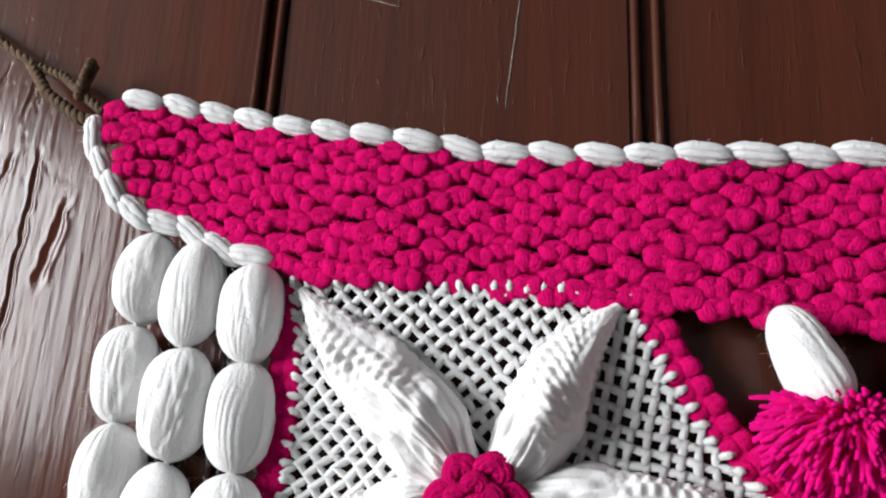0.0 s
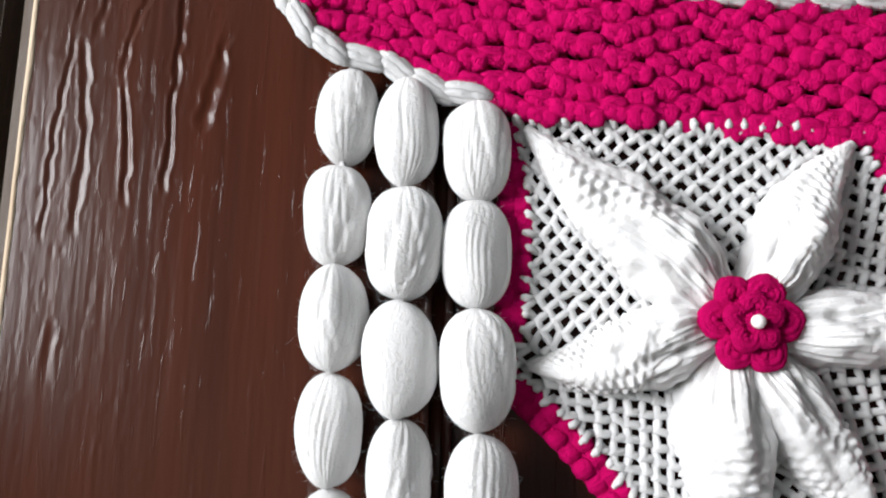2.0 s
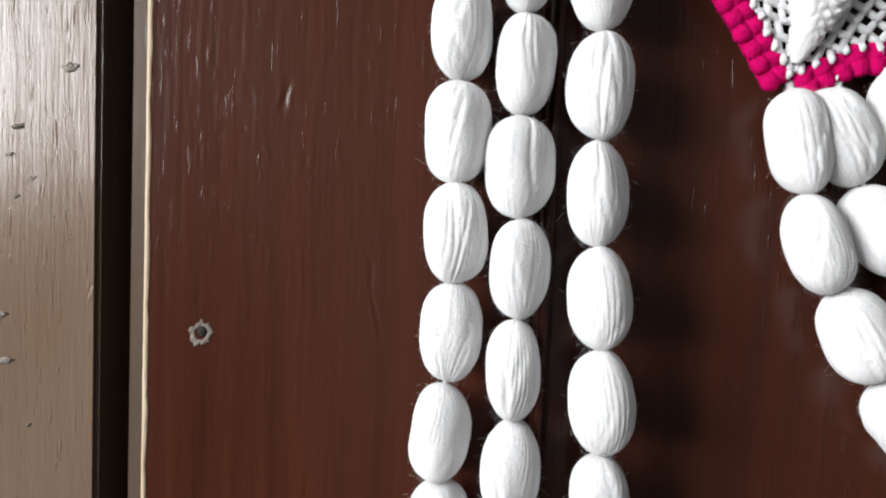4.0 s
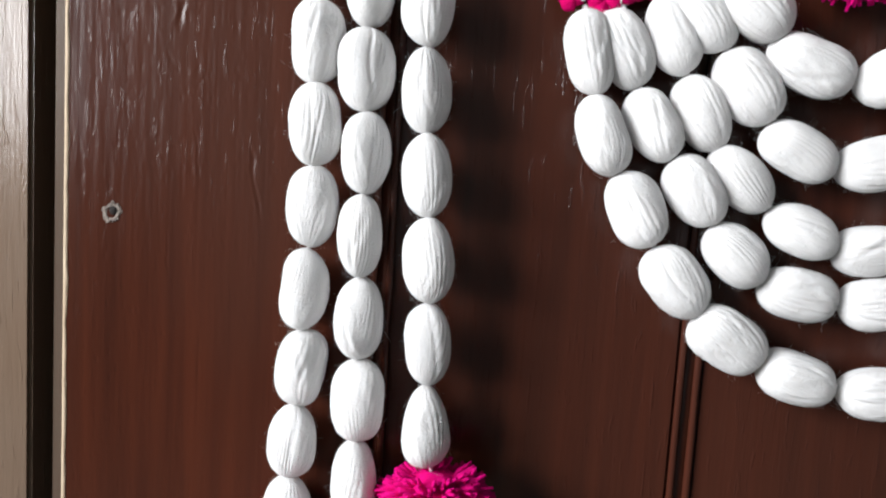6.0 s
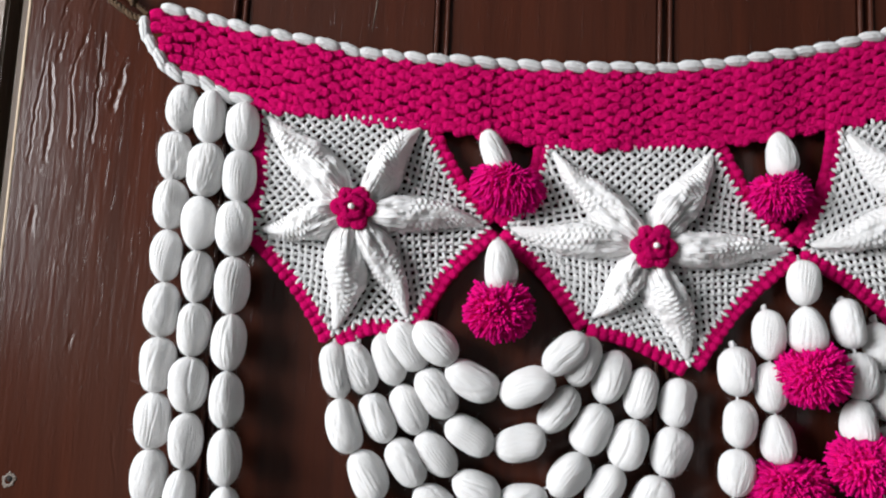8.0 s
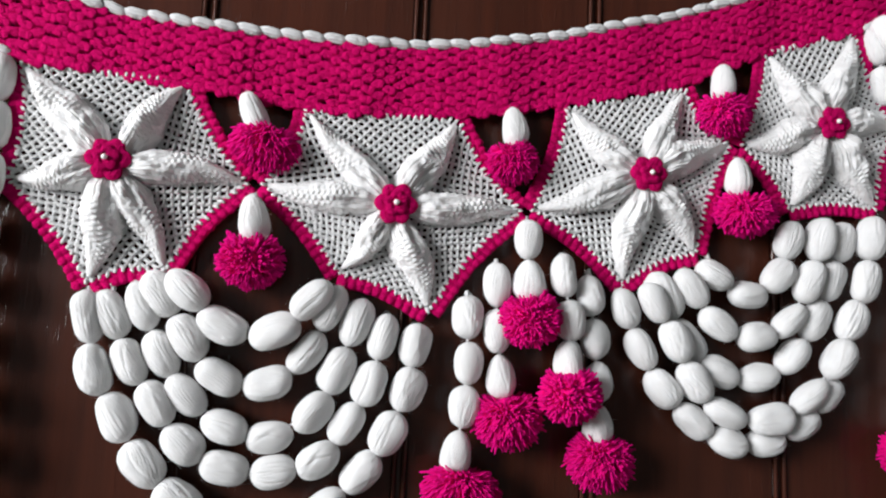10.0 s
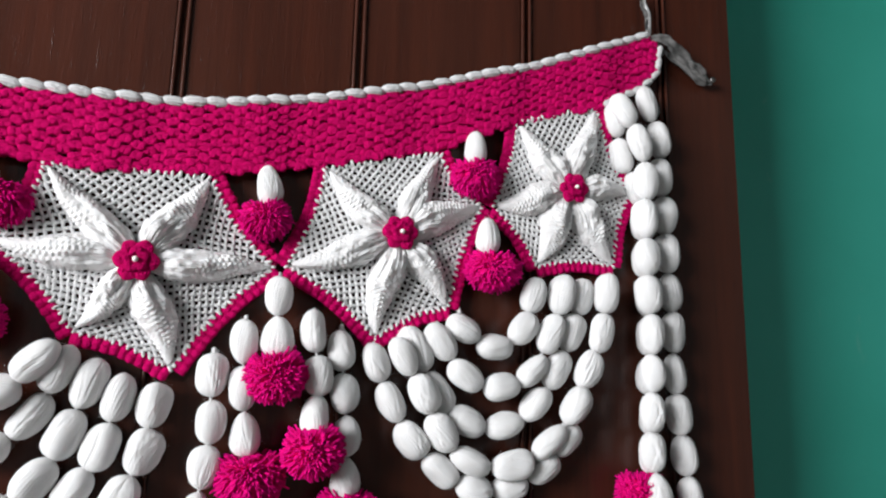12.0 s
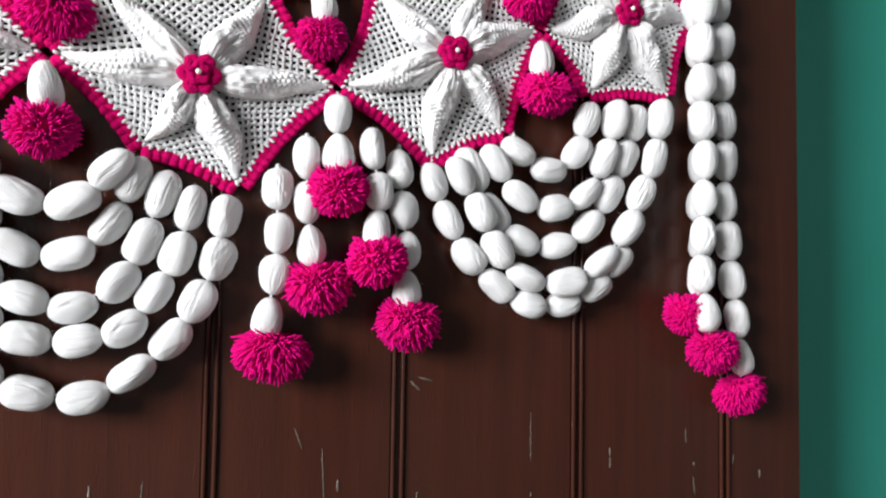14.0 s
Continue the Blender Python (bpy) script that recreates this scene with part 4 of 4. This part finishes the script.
for i in range(cols):
    x = -0.1725 + PITCH * (i + 0.5)
    lo, hi = edge(FOOT_EDGE, x), edge(TOP_EDGE, x)
    slope = (edge(TOP_EDGE, x + 0.01) - edge(TOP_EDGE, x - 0.01)) / 0.02
    rows = max(1, int(round((hi - lo) / 0.0096)))
    step = (hi - lo) / rows
    loose = 1.0 if x < -0.02 or x > 0.5 else 0.6
    for j in range(rows + 1):
        z = lo + step * (j + (0.0 if i % 2 else 0.5)) + rng.normal(0, 0.0005 * loose)
        if z > hi - 0.002 or z < lo - 0.001:
            continue
        z = max(z, lo + 0.0025)
        tilt = rng.normal(0.10 if i % 2 else -0.10, 0.10 * loose)
        at = np.array((x + rng.normal(0, 0.0005 * loose), NET - 0.0012 + ripple(x) + rng.normal(0, 0.0002), z))
        ex, ez = np.array((1.0, 0, tilt + slope * 0.7)), np.array((-tilt, 0, 1.0))
        # a full stitch of two plies side by side, and the loop drawn over them
        for side_ in (-1, 1):
            q = at + ex * side_ * 0.0025 * rng.uniform(0.9, 1.1) + ez * step * rng.normal(0.0, 0.04)
            knit.blob(q, (ez * step * 0.45 * rng.uniform(0.92, 1.05) + ex * side_ * 0.0007, ex * 0.0040 * rng.uniform(0.92, 1.1), np.array((0, 0.0026 * rng.uniform(0.85, 1.15), 0))), 8, 10, 0.07, 0.72)
        q = at + ez * step * 0.20 + np.array((0, -0.0011, 0)) + rng.normal(0, 0.0003, 3)
        knit.blob(q, (ex * 0.0052 * rng.uniform(0.9, 1.08) + ez * rng.normal(0, 0.0007), ez * step * 0.26, np.array((0, 0.0014, 0))), 8, 10, 0.06, 0.8)
    if i % 2 == 0:
        zz = np.linspace(lo + 0.002, hi - 0.002, 12)
        knit.tube(np.stack([x - PITCH / 2 + 0.0005 * np.sin(zz * 900), np.full(12, NET - 0.0016 + ripple(x - PITCH / 2)), zz], -1), 0.0013, 5)
    # a thread across the back of each column
    knit.tube([(x - 0.006, NET + 0.0012 + ripple(x), lo + 0.002), (x, NET + 0.0018 + ripple(x), (lo + hi) / 2), (x + 0.006, NET + 0.0012 + ripple(x), hi - 0.002)], 0.0016, 5)
for k in range(9000):
    x = rng.uniform(-0.168, 0.76)
    z = rng.uniform(edge(FOOT_EDGE, x), edge(TOP_EDGE, x))
    o, d = np.array((x, NET - 0.0028 + ripple(x), z)), rng.normal(0, 1, 3)
    d[1] = -0.5 - abs(d[1])
    d *= rng.uniform(0.0012, 0.0026) / np.linalg.norm(d)
    knit.tube([o, o + d * 0.6 + rng.normal(0, 0.0003, 3), o + d + rng.normal(0, 0.0006, 3)], 0.0001, 3)
part("knitted_band", knit.mesh("knitted_band", PINK), band, m=band_inv)


def puff_mesh(seed):
    """A puff stitch: a fat loop of loose strands, pinched at both ends."""
    r = np.random.default_rng(seed)
    b = Build()
    s = np.linspace(-1, 1, 13)
    for k in range(7):
        a = k / 7 * 2 * math.pi
        fat = (1 - np.abs(s) ** 2.4) ** 0.6
        z = (0.0027 * math.sin(a) + 0.0006) * fat - 0.0013 * s + r.normal(0, 0.00016, 13)
        y = (0.0022 * math.cos(a) - 0.0012) * fat + r.normal(0, 0.00016, 13)
        b.tube(np.stack([0.0112 * s, y, z], -1), 0.0007 + 0.0014 * fat, 8)
    b.blob((0, -0.0010, 0.0006), ((0.0098, 0, -0.0013), (0, 0, 0.0044), (0, 0.0037, 0)), 11, 14, 0.02)
    for k in range(40):
        o = np.array((r.uniform(-0.008, 0.008), -0.003, r.uniform(-0.003, 0.004)))
        d = r.normal(0, 1, 3) * (1, 0.6, 1)
        d *= r.uniform(0.0015, 0.0034) / np.linalg.norm(d)
        b.tube([o, o + d * 0.6 + r.normal(0, 0.0003, 3), o + d], 0.00006, 3)
    return b.mesh("edging_puff", WHITE)


PUFFS = [puff_mesh(k) for k in range(4)]


def edging(points, pitch, size=1.0):
    p = np.array(points, float)
    d = np.r_[0, np.cumsum(np.linalg.norm(np.diff(p, axis=0), axis=1))]
    n = int(round(d[-1] / pitch))
    at = (np.arange(n) + 0.5) / n * d[-1]
    x, z = np.interp(at, d, p[:, 0]), np.interp(at, d, p[:, 1])
    for k in range(n):
        e = at[k] + 0.002
        dx, dz = np.interp(e, d, p[:, 0]) - x[k], np.interp(e, d, p[:, 1]) - z[k]
        m = band_inv @ Matrix.Translation((x[k], NET - 0.001 + ripple(x[k]), z[k])) @ Matrix.Rotation(-math.atan2(dz, dx) + rng.normal(0, 0.05), 4, "Y") @ Matrix.Scale(size * rng.uniform(0.94, 1.06), 4)
        part("edging_puff", PUFFS[rng.integers(0, 4)], band, m=m)


edging(TOP_EDGE[1:-1], 0.0186)
edging([(-0.18, 1.755), (-0.175, 1.741), (-0.167, 1.729), (-0.158, 1.717), (-0.146, 1.709), (-0.129, 1.706), (-0.115, 1.699), (-0.103, 1.693), (-0.087, 1.692)], 0.0150, 1.05)
edging([(0.694, 1.795), (0.722, 1.812), (0.746, 1.824), (0.767, 1.846), (0.772, 1.880)], 0.0165, 0.85)

# ---------- ties at the two ends ----------


def twine(path, radius, turns, name, mat, parent, inv):
    b = Build()
    path = np.asarray(path, float)
    d = np.r_[0, np.cumsum(np.linalg.norm(np.diff(path, axis=0), axis=1))]
    s = np.linspace(0, d[-1], 70)
    p = np.stack([np.interp(s, d, path[:, k]) for k in range(3)], -1)
    for h in (0.0, math.pi):
        w = s / d[-1] * turns * 2 * math.pi + h
        off = np.stack([np.zeros_like(w), np.cos(w), np.sin(w)], -1) * radius * 0.75
        b.tube(p + off, radius * (0.8 + 0.08 * np.sin(5 * w)), 7)
    return part(name, b.mesh(name, mat), parent, m=inv)


rope = empty("twine_tie", (-0.19, -0.01, 1.77), "knotted brown jute twine tying the band", "twine")
rope_inv = Matrix.Translation((0.19, 0.01, -1.77))
twine([(-0.366, 0.030, 1.878), (-0.300, -0.004, 1.842), (-0.257, -0.008, 1.813), (-0.222, -0.010, 1.790)], 0.0019, 16, "cord", JUTE, rope, rope_inv)
twine([(-0.224, -0.010, 1.791), (-0.208, -0.013, 1.772), (-0.190, -0.012, 1.760), (-0.176, -0.010, 1.757)], 0.0023, 8, "loop_strand", JUTE, rope, rope_inv)
twine([(-0.224, -0.009, 1.791), (-0.204, -0.010, 1.783), (-0.190, -0.013, 1.772), (-0.177, -0.012, 1.762)], 0.0018, 8, "loop_strand", JUTE, rope, rope_inv)
twine([(-0.190, -0.014, 1.770), (-0.187, -0.016, 1.777), (-0.185, -0.015, 1.786)], 0.0024, 3, "knot_end", JUTE, rope, rope_inv)
nail = part("nail", Build().tube([(-0.366, 0.050, 1.877), (-0.366, 0.026, 1.879)], 0.0014, 10).tube([(-0.366, 0.026, 1.879), (-0.366, 0.0245, 1.879)], 0.0036, 12).mesh("nail", STEEL))
tagged(nail, "steel nail in the worn door jamb", "nail")

tape = empty("plastic_tie", (0.80, -0.01, 1.88), "shiny grey plastic strip tying the band's end", "plastic strip")
tape_inv = Matrix.Translation((-0.80, 0.01, -1.88))
for k, (pts, wide) in enumerate((([(0.760, -0.012, 1.890), (0.782, -0.017, 1.886), (0.808, -0.014, 1.872), (0.830, -0.011, 1.858), (0.846, -0.008, 1.849)], 0.0085),
                               ([(0.762, -0.010, 1.885), (0.786, -0.010, 1.874), (0.814, -0.012, 1.858), (0.834, -0.010, 1.848), (0.847, -0.008, 1.848)], 0.0065),
                               ([(0.759, -0.010, 1.888), (0.757, -0.011, 1.915), (0.752, -0.008, 1.945)], 0.0040))):
    # a ribbon of film, gathered at both ends and crumpled between
    p = np.array(pts)
    d = np.linspace(0, len(p) - 1, 34)
    q = np.stack([np.interp(d, np.arange(len(p)), p[:, j]) for j in range(3)], -1)
    t = np.gradient(q, axis=0)
    t /= np.linalg.norm(t, axis=1, keepdims=True)
    out = np.stack([-t[:, 2], 0 * d, t[:, 0]], -1)
    v = np.linspace(-1, 1, 9)
    swell = 0.35 + 0.65 * np.sin(np.pi * d / d[-1]) ** 0.7
    crush = lattice(d * 0.01, v * 0.01, 0.004, 0.005, 200 + k)
    film = q[:, None] + out[:, None] * (v[None, :, None] * wide * swell[:, None, None]) + np.array((0, 1.0, 0)) * 0.0042 * crush[..., None]
    back = film[:, ::-1] + np.array((0, 0.0004, 0))
    part("strip", Build().grid(np.concatenate([film, back], axis=1)).mesh("strip", PLASTIC), tape, m=tape_inv)
pin = part("nail", Build().tube([(0.846, 0.004, 1.850), (0.846, -0.012, 1.851)], 0.0014, 10).tube([(0.846, -0.012, 1.851), (0.846, -0.0135, 1.851)], 0.0034, 12).mesh("nail", STEEL))
tagged(pin, "steel nail holding the plastic strip", "nail")
